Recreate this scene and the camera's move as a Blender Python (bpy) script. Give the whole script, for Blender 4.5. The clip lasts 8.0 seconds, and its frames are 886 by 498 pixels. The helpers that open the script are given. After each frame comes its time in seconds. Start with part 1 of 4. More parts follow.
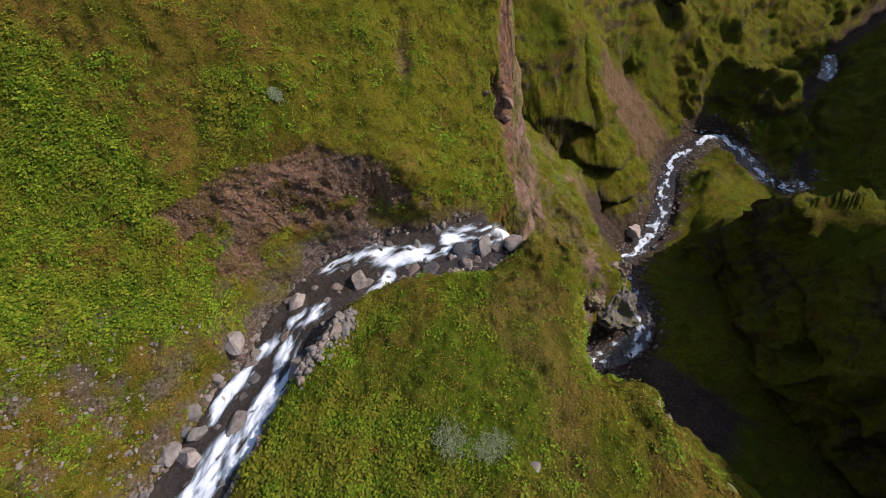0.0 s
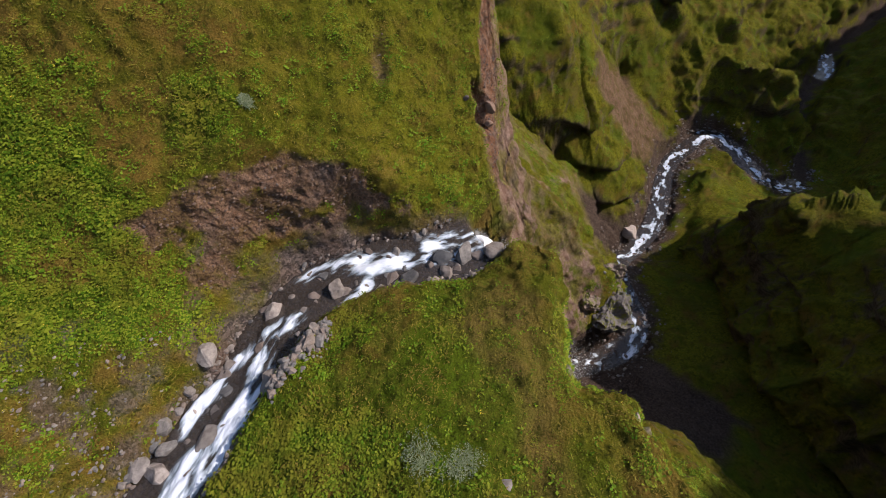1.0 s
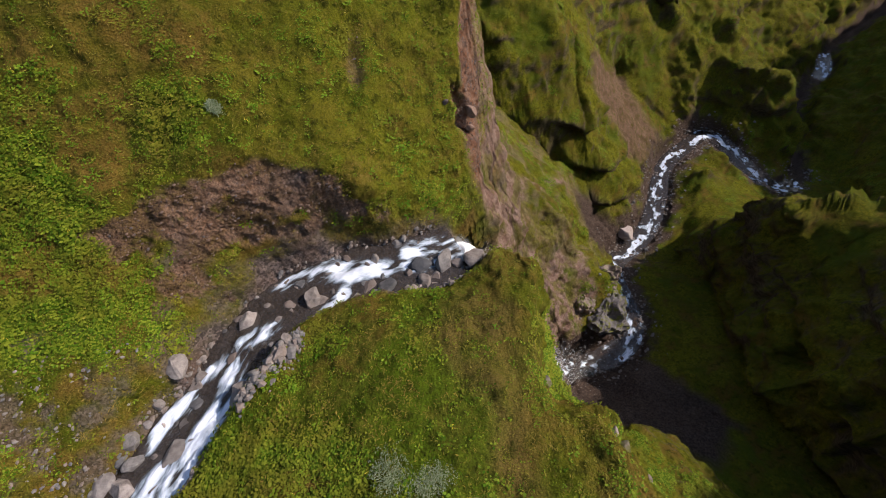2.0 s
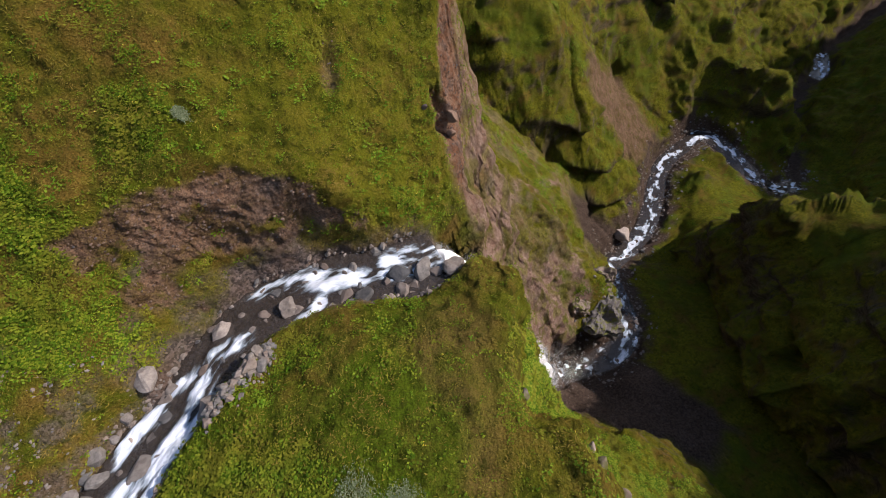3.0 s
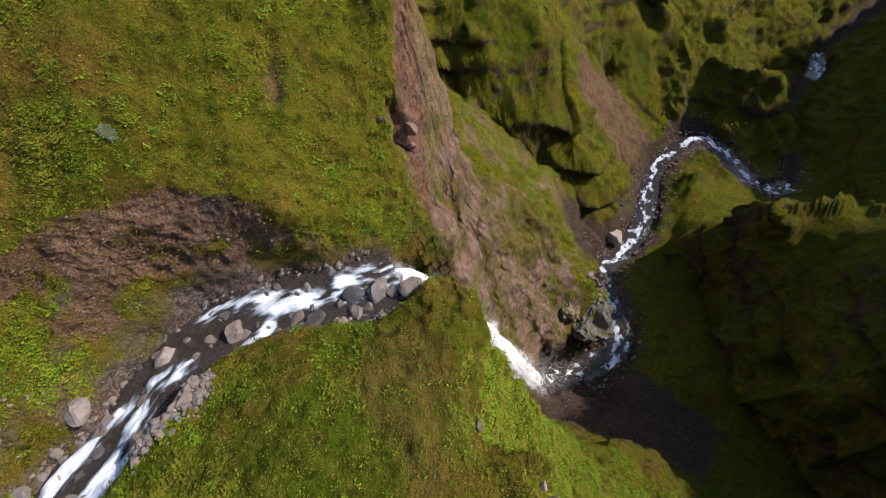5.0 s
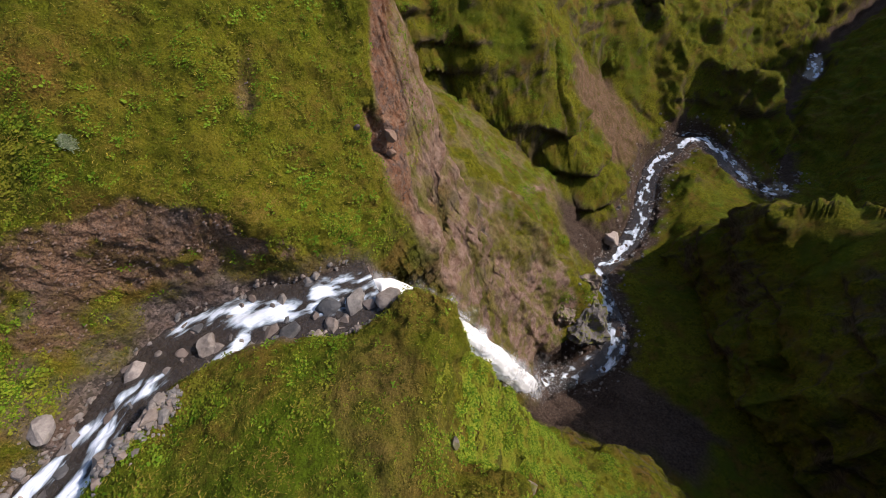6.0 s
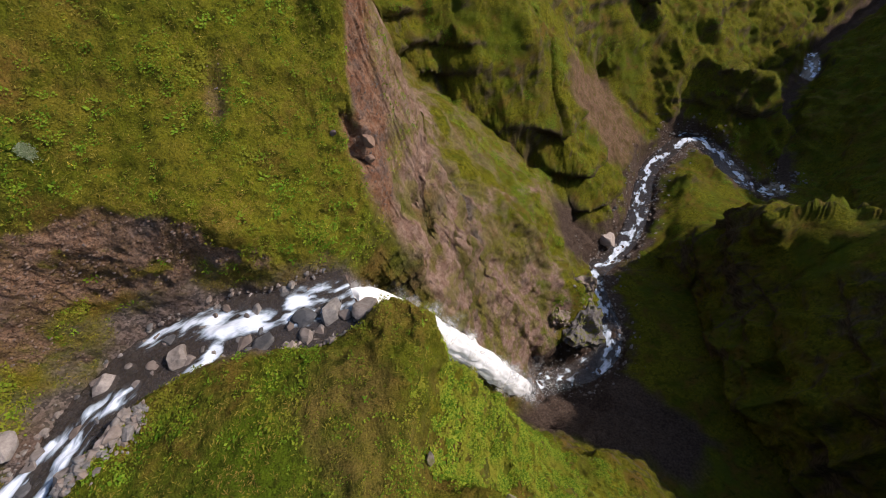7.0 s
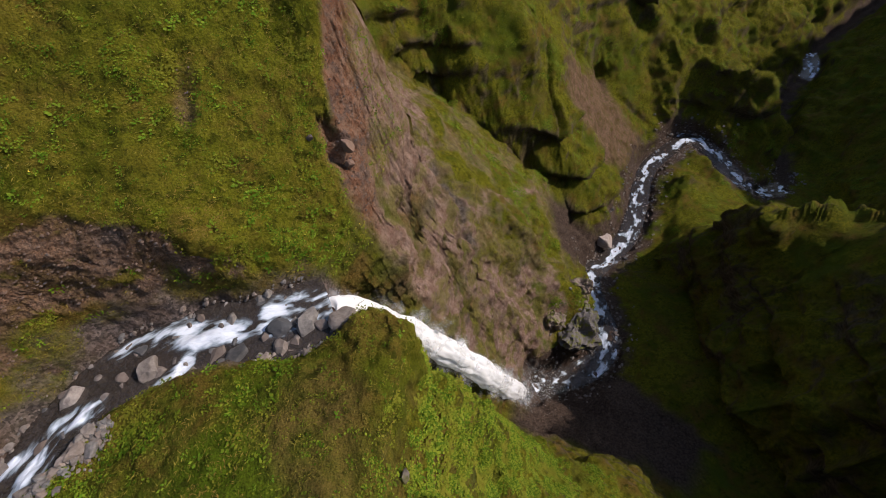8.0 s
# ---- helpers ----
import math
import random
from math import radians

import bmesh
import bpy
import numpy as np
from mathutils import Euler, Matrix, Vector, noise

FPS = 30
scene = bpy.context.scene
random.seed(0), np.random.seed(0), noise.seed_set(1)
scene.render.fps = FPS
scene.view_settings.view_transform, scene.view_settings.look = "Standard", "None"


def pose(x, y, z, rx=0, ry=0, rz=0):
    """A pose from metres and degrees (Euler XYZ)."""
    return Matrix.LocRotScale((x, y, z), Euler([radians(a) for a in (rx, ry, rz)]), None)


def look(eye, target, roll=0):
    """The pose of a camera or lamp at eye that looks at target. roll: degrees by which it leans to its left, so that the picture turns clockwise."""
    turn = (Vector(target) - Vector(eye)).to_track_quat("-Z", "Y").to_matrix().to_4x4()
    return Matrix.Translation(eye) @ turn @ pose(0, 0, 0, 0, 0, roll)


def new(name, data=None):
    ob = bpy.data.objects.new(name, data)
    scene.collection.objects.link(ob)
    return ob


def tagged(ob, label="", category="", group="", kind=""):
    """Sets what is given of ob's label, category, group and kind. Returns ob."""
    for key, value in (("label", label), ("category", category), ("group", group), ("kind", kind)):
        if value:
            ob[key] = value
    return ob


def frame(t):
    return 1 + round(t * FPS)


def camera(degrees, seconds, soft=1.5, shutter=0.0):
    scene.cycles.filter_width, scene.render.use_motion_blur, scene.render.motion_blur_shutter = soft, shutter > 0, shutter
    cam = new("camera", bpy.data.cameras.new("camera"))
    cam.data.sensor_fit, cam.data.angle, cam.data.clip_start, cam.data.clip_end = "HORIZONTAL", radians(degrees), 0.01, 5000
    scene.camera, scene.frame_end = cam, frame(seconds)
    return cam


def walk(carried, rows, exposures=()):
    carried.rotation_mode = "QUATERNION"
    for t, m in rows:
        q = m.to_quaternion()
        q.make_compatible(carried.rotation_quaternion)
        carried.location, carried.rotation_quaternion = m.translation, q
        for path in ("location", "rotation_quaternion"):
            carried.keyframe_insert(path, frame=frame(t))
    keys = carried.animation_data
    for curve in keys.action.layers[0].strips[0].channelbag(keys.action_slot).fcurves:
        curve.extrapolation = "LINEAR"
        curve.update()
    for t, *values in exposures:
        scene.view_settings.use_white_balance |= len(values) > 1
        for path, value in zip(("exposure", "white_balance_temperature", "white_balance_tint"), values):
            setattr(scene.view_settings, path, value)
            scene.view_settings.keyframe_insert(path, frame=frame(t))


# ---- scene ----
cam = camera(97.9, 8.0, soft=0.75)
PATH = [
    (0, (-0.024, 0.005, 59.996), (-0.156, 18.357, 36.265), -27.00),
    (0.5, (0.782, 0.135, 59.743), (0.662, 18.476, 36.003), -27.02),
    (1, (1.612, 0.226, 59.474), (1.499, 18.553, 35.722), -27.11),
    (1.5, (2.447, 0.308, 59.165), (2.324, 18.641, 35.419), -27.25),
    (3, (4.937, 0.659, 58.273), (4.823, 18.970, 34.509), -27.35),
    (3.5, (5.797, 0.820, 57.997), (5.682, 19.116, 34.223), -27.39),
    (4, (6.649, 1.002, 57.722), (6.535, 19.273, 33.928), -27.45),
    (4.5, (7.489, 1.188, 57.458), (7.377, 19.454, 33.659), -27.49),
    (6, (9.957, 1.766, 56.605), (9.859, 20.036, 32.811), -27.60),
    (6.5, (10.750, 1.903, 56.337), (10.668, 20.157, 32.530), -27.63),
    (7, (11.526, 2.031, 56.008), (11.447, 20.282, 32.198), -27.71),
    (7.5, (12.265, 2.200, 55.706), (12.175, 20.463, 31.906), -27.69),
    (8, (12.980, 2.349, 55.362), (12.891, 20.598, 31.551), -27.73),
]
walk(cam, [(t, look(eye, target, roll)) for t, eye, target, roll in PATH], exposures=[(0, 0.14, 6450, 16), (3, 0.16, 6450, 16), (5, 0.19, 6450, 16), (6.5, 0.16, 6450, 16), (7, 0.12, 6450, 16), (8, -0.17, 6450, 16)])

# ---- light: a high, slightly veiled sun over the spur and a clear sky ----
SUN = Vector((0.872, -0.20, 0.447)).normalized()
world = bpy.data.worlds.new("sky")
scene.world = world
world.use_nodes = True
sky = world.node_tree.nodes.new("ShaderNodeTexSky")
sky.sky_type, sky.sun_disc = "NISHITA", False
sky.sun_elevation, sky.sun_rotation = math.asin(SUN.z), math.atan2(SUN.x, SUN.y)
world.node_tree.links.new(sky.outputs[0], world.node_tree.nodes["Background"].inputs[0])
world.node_tree.nodes["Background"].inputs[1].default_value = 0.15
sun = new("sun", bpy.data.lights.new("sun", "SUN"))
sun.data.energy, sun.data.angle, sun.data.color = 4.6, radians(1.5), (1.0, 0.895, 0.785)
sun.matrix_world = look(SUN * 300, (0, 0, 0))

# ---- landform: break lines of the valley, metres ----
# the side stream above the fall, along its bed
CREEK = [(-34, -12, 46), (-26.5, -1, 41.6), (-19.2, 8.6, 39.3), (-16, 12.4, 38.6), (-13.6, 14.6, 38.2), (-12.1, 17.1, 38),
         (-8.8, 19.2, 37.5), (-4.6, 19.6, 36.7), (-0.4, 18.8, 35.8), (2.4, 18.4, 35.1), (4.4, 18.6, 34.6)]
# the river in the gorge, from the plunge pool downstream
RIVER = [(17, 29.5, -52), (25.9, 29.4, -56.5), (35.1, 28.7, -58.5), (43.1, 34.1, -60), (46.1, 44.6, -62), (49.9, 56.3, -64.5),
         (63.7, 61.7, -71), (74.2, 66, -72.5), (83.2, 73.7, -74), (93.8, 84.3, -75), (102.2, 91.8, -75.5), (117.5, 95.7, -77),
         (127.4, 99, -79), (130.1, 90.7, -80.5), (128.5, 73.3, -84), (134.6, 64.1, -90), (148.8, 65.4, -96), (156.7, 73.5, -98),
         (176, 96, -102), (203, 114, -105), (224, 118, -107.5), (236, 131, -108.5), (268, 137, -110), (330, 150, -113)]
SLOPES = {
    # hillside over the stream
    "bank_top": [(-34, 5, 55), (-28, 13.5, 48), (-23, 15.3, 44.4), (-19.5, 17.7, 44.6), (-15.7, 19.8, 44.8), (-13.2, 22.3, 47), (-8.9, 22.9, 46.3),
                 (-4.5, 22.9, 44.8), (-0.1, 22.4, 42.9), (1.9, 21.3, 39.2), (5.2, 21.5, 36.4)],
    "bank_foot": [(-15.4, 17.6, 41.2), (-12, 18.6, 39.8), (-6.4, 20.9, 39.6), (-1, 20.6, 37.8), (4, 20.2, 36)],
    "hill_low": [(-30, 20, 52.5), (-18.5, 21.9, 48.7), (-4.9, 25.5, 48.5), (3.8, 26.7, 45.2), (7.5, 24.5, 38.6)],
    "hill_mid": [(-30, 32, 66), (-14.1, 29.3, 54.4), (-8.2, 28.8, 53.6), (7.1, 30.2, 47), (11, 29.6, 44.9)],
    "hill_up": [(-36, 60, 100), (-24, 56, 94)],
    "hill_rim": [(6.4, 21.5, 35.3), (8.5, 23.7, 36.9), (10.4, 25.7, 40.5), (12.1, 29.0, 44.7), (13, 29.8, 45.6), (13.9, 30.5, 46.9), (14.9, 31.9, 48.8), (17.9, 36.5, 54.5), (10, 40, 60), (0, 44, 68), (-16, 56, 88)],
    # the grassy nose between stream and gorge
    "left_bench": [(-30, 4, 45), (-22.5, 10.8, 41), (-20.8, 11.8, 40.4), (-17, 14.6, 40), (-14.9, 16.2, 40)],
    "nose_bank": [(-24, -8, 44), (-16, 5, 40.4), (-12.6, 10.5, 39.4), (-9.4, 14.4, 39.2), (-4.2, 16.4, 38), (0.8, 15.7, 36.4), (4.2, 16.4, 35.6), (5.8, 16.6, 35.3)],
    "nose_back": [(-16, -12, 43), (-8.6, 6.1, 38.7), (-3.5, 12.4, 38.2), (2.8, 10.5, 36.1), (5.4, 13.4, 35.5)],
    "nose_mid": [(-4, -16, 41), (-2.3, 4.8, 38), (0, 2.7, 36.9), (3.5, 5.9, 35.2)],
    "nose_rim": [(6.9, 17.6, 35), (8.1, 16.9, 35.2), (8.9, 15.4, 35.3), (9.0, 13.8, 35.1), (8.1, 12.2, 34.8), (6.8, 9.8, 34.8), (5.5, 7.4, 34.7), (5, 6, 34.7), (6.2, 4.6, 34.4),
                 (7.9, 3.9, 33.8), (7.5, 2.3, 34), (8.2, 0.1, 33.8), (8.2, -2.3, 33.8), (9.5, -8, 34), (11, -18, 35), (12, -45, 37)],
    # cliffs under the nose and down to the plunge pool
    "nose_under": [(5.9, 20.3, 0), (7.2, 18.7, 6), (9.3, 17.3, 11), (10.1, 15.2, 11), (10.1, 13.5, 11), (9.1, 11.7, 11), (7.8, 9.6, 11), (6.6, 7.5, 11), (6.8, 6.9, 9), (7.4, 6, 4), (9.2, 4.9, -2), (8.9, 2.4, -4), (9.5, 0, -5), (11.5, -8, -6), (13, -18, -6)],
    "cliff_shelf": [(7.3, 21.5, -24), (10.4, 17.5, -8), (11, 13, 0), (10.2, 11, 2), (10.7, 9.5, -2), (12.6, 7.6, -10), (16.6, 7.6, -19), (21.6, 7.5, -24.5), (25, 3.6, -26.5),
                    (25.6, -1.6, -23), (27, -10, -20), (28, -30, -16)],
    "cliff_foot": [(14.6, 26.6, -44), (9.8, 21.7, -38), (13, 17, -44), (18, 12.8, -36), (26.5, 4.5, -45), (31, -6, -45), (35, -25, -42)],
    "bowl_floor": [(20, 24, -52), (27, 17, -51.5), (31.8, 19.5, -50.5), (38, 9, -53.5), (45.7, 8, -55.3), (48.1, -4, -51.9), (49, -28, -46)],
    # head wall behind the fall
    "slab_west": [(16.2, 30.5, -45), (17.9, 33.6, -44.4), (17.4, 39, -30), (16.4, 43.5, -10), (15.2, 46, -2), (14.4, 49.4, 1), (15, 57, 6), (20.6, 80, 5.8), (23, 105.6, 2.5)],
    "rim_foot": [(6.9, 21.0, -4), (9.3, 23.3, -14), (11.3, 25.4, -22), (13.6, 29.3, -20), (15.4, 31.8, -16), (18.3, 36.6, -14), (17.4, 39.4, -8), (10, 43.5, 6), (0, 47.5, 14), (-14, 60, 26)],
    "slab_head": [(15.2, 43, -3), (12.4, 48, 4), (12.2, 54, 9), (13, 62, 13), (17, 82, 14), (20, 106, 12)],
    "gully_back": [(4, 58, 22), (8, 80, 27), (12, 106, 32), (28, 125, 40)],
    "brown_face": [(28, 37.8, -43), (22.7, 45.3, -26.4), (17.7, 47.5, -11), (20.2, 52.2, -5), (20.4, 64.8, 0)],
    "knob": [(31.1, 33.7, -45.4), (35.5, 38, -41), (39, 43, -38.5), (34, 46, -33), (30.3, 49.5, -30)],
    "slab_middle": [(38, 50, -37.4), (32, 53.4, -19), (25.6, 62.3, -6.8), (28, 84, -4)],
    "slab_edge": [(51.3, 79.5, -37.5), (47.5, 69, -39.2), (43.5, 59, -40.5), (40, 51, -40.5)],
    "slab_crest": [(23, 105.6, 2.5), (30.5, 99, -6.9), (37.8, 89.1, -17.1), (41.8, 85.3, -26.7), (51.3, 79.5, -37.5)],
    "slab_cleft": [(26, 109.5, -1), (34, 101.5, -13), (41, 92.5, -24), (46, 88, -32), (53, 81.5, -42)],
    "buttress": [(30, 114, 12), (36, 135, 20)],
    # ribbed wall over the river
    "rib_foot": [(58, 64, -66), (54, 73, -55), (55, 79.5, -44), (50, 90, -24), (44, 96, -16.5), (46.6, 98.7, -11.9), (47.7, 103.5, -5.3), (41.8, 108.5, 5.3)],
    "rib_one": [(66, 71, -63), (64.1, 78.5, -41.6), (59.1, 85.4, -29.4), (63.9, 94.5, -20.4), (60.9, 103.7, -4.9), (60, 125, 18)],
    "rib_two": [(46.3, 101.7, -7.3), (48, 116, 10), (46, 140, 30)],
    "rib_three": [(64, 95, -20), (73.7, 106.6, -17.9), (83, 123.9, -15.9), (86, 140, 2)],
    "scree": [(82, 82, -67), (90.8, 99.1, -54.3), (99.3, 122.8, -48.6)],
    "scree_head": [(88, 117, -40), (94.3, 124.6, -29.2), (104, 128, -34), (112, 140, -15)],
    "rib_four": [(108, 101, -71), (119.2, 114.2, -58.7), (128.8, 129.6, -38), (130, 150, -12)],
    # tower and far valley
    "tower": [(126, 140, -36), (139.1, 112.4, -55.5), (147.1, 96.4, -57), (154, 95, -62), (158.5, 91, -77), (155, 79, -82.5), (150, 71, -93)],
    "tower_foot": [(133, 104, -75), (140.5, 96, -70), (141, 86, -80), (144, 74, -90)],
    "tower_back": [(149.7, 119.2, -50.9), (160, 150, -40), (192.1, 150, -62), (218, 136, -82)],
    "behind_tower": [(166, 100, -97), (185, 118, -98)],
    "far_left": [(240.4, 146, -90), (292, 155, -95)],
    "far_right": [(203.1, 84.7, -92.9), (261.3, 110.2, -100), (292.9, 120, -98)],
    "far_slope": [(160, 58, -99), (180.7, 71.6, -96.2), (200, 64, -84), (240, 70, -72)],
    # meadow in the bend, and the spur opposite the fall
    "meadow": [(66, 55, -71.5), (74.5, 48.1, -71.8), (86.9, 63, -72.1), (101, 71.1, -70.6)],
    "bend_ridge": [(107, 87, -74), (112, 80, -75.5), (121, 69, -81), (127, 60, -86)],
    "spur_out": [(92.1, 41.7, -46), (98, 48, -65), (110, 53, -76), (130, 50, -88)],
    "spur_crest": [(89.3, 38.3, -41.5), (86.4, 34.4, -36.7), (91.3, 31.3, -36.9), (99, 24.9, -36.5), (108, 18, -34), (118, 4, -12), (122, -20, 20), (110, -50, 36)],
    "spur_face": [(88.1, 23.4, -38.5), (72.2, 12.8, -39), (64.2, 11, -42.5), (62, -4, -36), (64, -28, -28)],
    # height added out of view to block the sun from the bowl
    "unseen_shade_wall": [(100, 8, -22), (88, -4, -6), (80, -18, 14), (76, -34, 28), (74, -55, 34)],
    "spur_foot": [(74, 38, -67), (67, 28, -62), (60, 19, -57), (54.5, 9, -55.2), (54, -6, -52), (55, -28, -48)],
    # added ridge out of view, its height set to shade the far valley
    "unseen_shade_ridge": [(170, 0, -70), (200, 18, -50), (230, 35, -30), (262, 50, -13), (300, 70, -10), (330, 90, -10)],
    "spur_back": [(118, 34, -72), (132, 30, -82), (156.1, 53.1, -96.7)],
}
X0, X1, Y0, Y1 = -60, 330, -60, 220


def along(line, step):
    """Points at even steps along a line, of two or three numbers each."""
    pts = np.array(line, float)
    far = np.r_[0, np.cumsum(np.linalg.norm(np.diff(pts[:, :2], axis=0), axis=1))]
    s = np.linspace(0, far[-1], max(2, int(far[-1] / step) + 1))
    return np.stack([np.interp(s, far, pts[:, k]) for k in range(pts.shape[1])], 1)


def smooth_line(line, step, rounds=2):
    """The same with its corners rounded off."""
    pts = np.array(line, float)
    for _ in range(rounds):
        a, b = pts[:-1] * 0.75 + pts[1:] * 0.25, pts[:-1] * 0.25 + pts[1:] * 0.75
        mid = np.stack([a, b], 1).reshape(-1, pts.shape[1])
        pts = np.vstack([pts[:1], mid[1:-1], pts[-1:]])
    return along(pts, step)


def relief():
    """The ground between the break lines, as a soap film on a half-metre grid."""
    film = None
    for cell in (16, 8, 4, 2, 1, 0.5):
        nx, ny = int((X1 - X0) / cell) + 1, int((Y1 - Y0) / cell) + 1
        total, count = np.zeros((ny, nx)), np.zeros((ny, nx))
        for line in [smooth_line(CREEK, 0.2), smooth_line(RIVER, 0.3), *(along(v, 0.25) for v in SLOPES.values())]:
            i = np.clip(np.rint((line[:, 0] - X0) / cell).astype(int), 0, nx - 1)
            j = np.clip(np.rint((line[:, 1] - Y0) / cell).astype(int), 0, ny - 1)
            np.add.at(total, (j, i), line[:, 2])
            np.add.at(count, (j, i), 1)
        fixed = count > 0
        held = total[fixed] / count[fixed]
        if film is None:
            film = np.full((ny, nx), held.mean())
        else:
            gy, gx = np.linspace(0, film.shape[0] - 1, ny), np.linspace(0, film.shape[1] - 1, nx)
            film = np.stack([np.interp(gx, np.arange(film.shape[1]), row) for row in film])
            film = np.stack([np.interp(gy, np.arange(film.shape[0]), col) for col in film.T]).T
        for _ in range(600 if cell > 1 else 150):
            p = np.pad(film, 1, mode="edge")
            film = 0.25 * (p[:-2, 1:-1] + p[2:, 1:-1] + p[1:-1, :-2] + p[1:-1, 2:])
            film[fixed] = held
    for _ in range(2):
        p = np.pad(film, 1, mode="edge")
        p = (p[:-2] + 2 * p[1:-1] + p[2:]) / 4
        film = (p[:, :-2] + 2 * p[:, 1:-1] + p[:, 2:]) / 4
    return film


def sample(grid, x, y):
    """Values of the half-metre grid between its nodes."""
    gx = np.clip((x - X0) * 2, 0, grid.shape[1] - 1.001)
    gy = np.clip((y - Y0) * 2, 0, grid.shape[0] - 1.001)
    i, j = gx.astype(int), gy.astype(int)
    u, v = gx - i, gy - j
    return (grid[j, i] * (1 - u) + grid[j, i + 1] * u) * (1 - v) + (grid[j + 1, i] * (1 - u) + grid[j + 1, i + 1] * u) * v


def nearest(line, x, y, reach=14.0):
    """Distance to a line, the line's height there and how far along it that is; beyond its reach, a long way off."""
    shape, x, y = np.shape(x), np.ravel(x), np.ravel(y)
    best, height_at, where = np.full(len(x), 99.0), np.zeros(len(x)), np.zeros(len(x))
    far = np.r_[0, np.cumsum(np.linalg.norm(np.diff(line[:, :2], axis=0), axis=1))]
    for first in range(0, len(line) - 1, 12):
        some = line[first : first + 13]
        (ax, ay), (bx, by) = some[:, :2].min(0) - reach, some[:, :2].max(0) + reach
        at = np.flatnonzero((x > ax) & (x < bx) & (y > ay) & (y < by))
        if not len(at):
            continue
        flat = np.stack([x[at], y[at]], 1)
        for k in range(len(some) - 1):
            a, d = some[k, :2], some[k + 1, :2] - some[k, :2]
            size = d @ d + 1e-12
            s = np.clip(((flat - a) @ d) / size, 0, 1)
            dist = np.hypot(flat[:, 0] - a[0] - s * d[0], flat[:, 1] - a[1] - s * d[1])
            near = dist < best[at]
            hit = at[near]
            best[hit], height_at[hit] = dist[near], (some[k, 2] + s * (some[k + 1, 2] - some[k, 2]))[near]
            where[hit] = (far[first + k] + s * np.sqrt(size))[near]
    return best.reshape(shape), height_at.reshape(shape), where.reshape(shape)


def hashed(i, j, k):
    n = (i * 374761 + j * 668265 + k * 982451 + 1013904223) & 0xFFFFFFFF
    n = ((n ^ (n >> 13)) * 1274126) & 0xFFFFFFFF
    n = ((n ^ (n >> 16)) * 2246822) & 0xFFFFFFFF
    return ((n ^ (n >> 15)) & 0xFFFFFF) / float(0xFFFFFF) * 2 - 1


def grain(x, y, z, size):
    """Smooth noise of about that size in metres, from -1 to 1."""
    x, y, z = np.asarray(x) / size, np.asarray(y) / size, np.asarray(z) / size
    i, j, k = np.floor(x).astype(np.int64), np.floor(y).astype(np.int64), np.floor(z).astype(np.int64)
    u, v, w = (t * t * (3 - 2 * t) for t in (x - i, y - j, z - k))
    out = 0
    for a, fa in ((0, 1 - u), (1, u)):
        for b, fb in ((0, 1 - v), (1, v)):
            for c, fc in ((0, 1 - w), (1, w)):
                out = out + fa * fb * fc * hashed(i + a, j + b, k + c)
    return out


def rough(x, y, z, size, octaves=4, fall=0.5):
    return sum(fall**n * grain(x + 17 * n, y - 31 * n, z + 7 * n, size / 2**n) for n in range(octaves))


def step(a, b, v):
    t = np.clip((v - a) / (b - a), 0, 1)
    return t * t * (3 - 2 * t)


FILM = relief()
CREEK_LINE, RIVER_LINE = smooth_line(CREEK, 0.8), smooth_line(RIVER, 2.0)


def height(x, y):
    """The ground's height, with the two stream beds cut into it."""
    x, y = np.asarray(x, float), np.asarray(y, float)
    h = sample(FILM, x, y)
    d, bed, _ = nearest(CREEK_LINE, x, y)
    wide = 2.1 + 0.45 * grain(x, y, 0 * x, 3.0)
    h = h + (bed - 0.25 - h) * (1 - step(wide, wide + 1.3, d)) * step(-3.0, -1.5, h - bed)
    d, bed, _ = nearest(RIVER_LINE, x, y)
    wide = 3.2 + 0.9 * grain(x, y, 0 * x + 5, 9.0)
    seen = np.maximum(step(166, 160, x), step(212, 218, x) * step(242, 236, x))
    return h + (bed - 0.3 - h) * (1 - step(wide, wide + 3.0, d)) * step(14, 5, h - bed) * seen



# ---- materials ----
def material(name):
    mat = bpy.data.materials.new(name)
    mat.use_nodes = True
    return mat, mat.node_tree, mat.node_tree.nodes["Principled BSDF"]


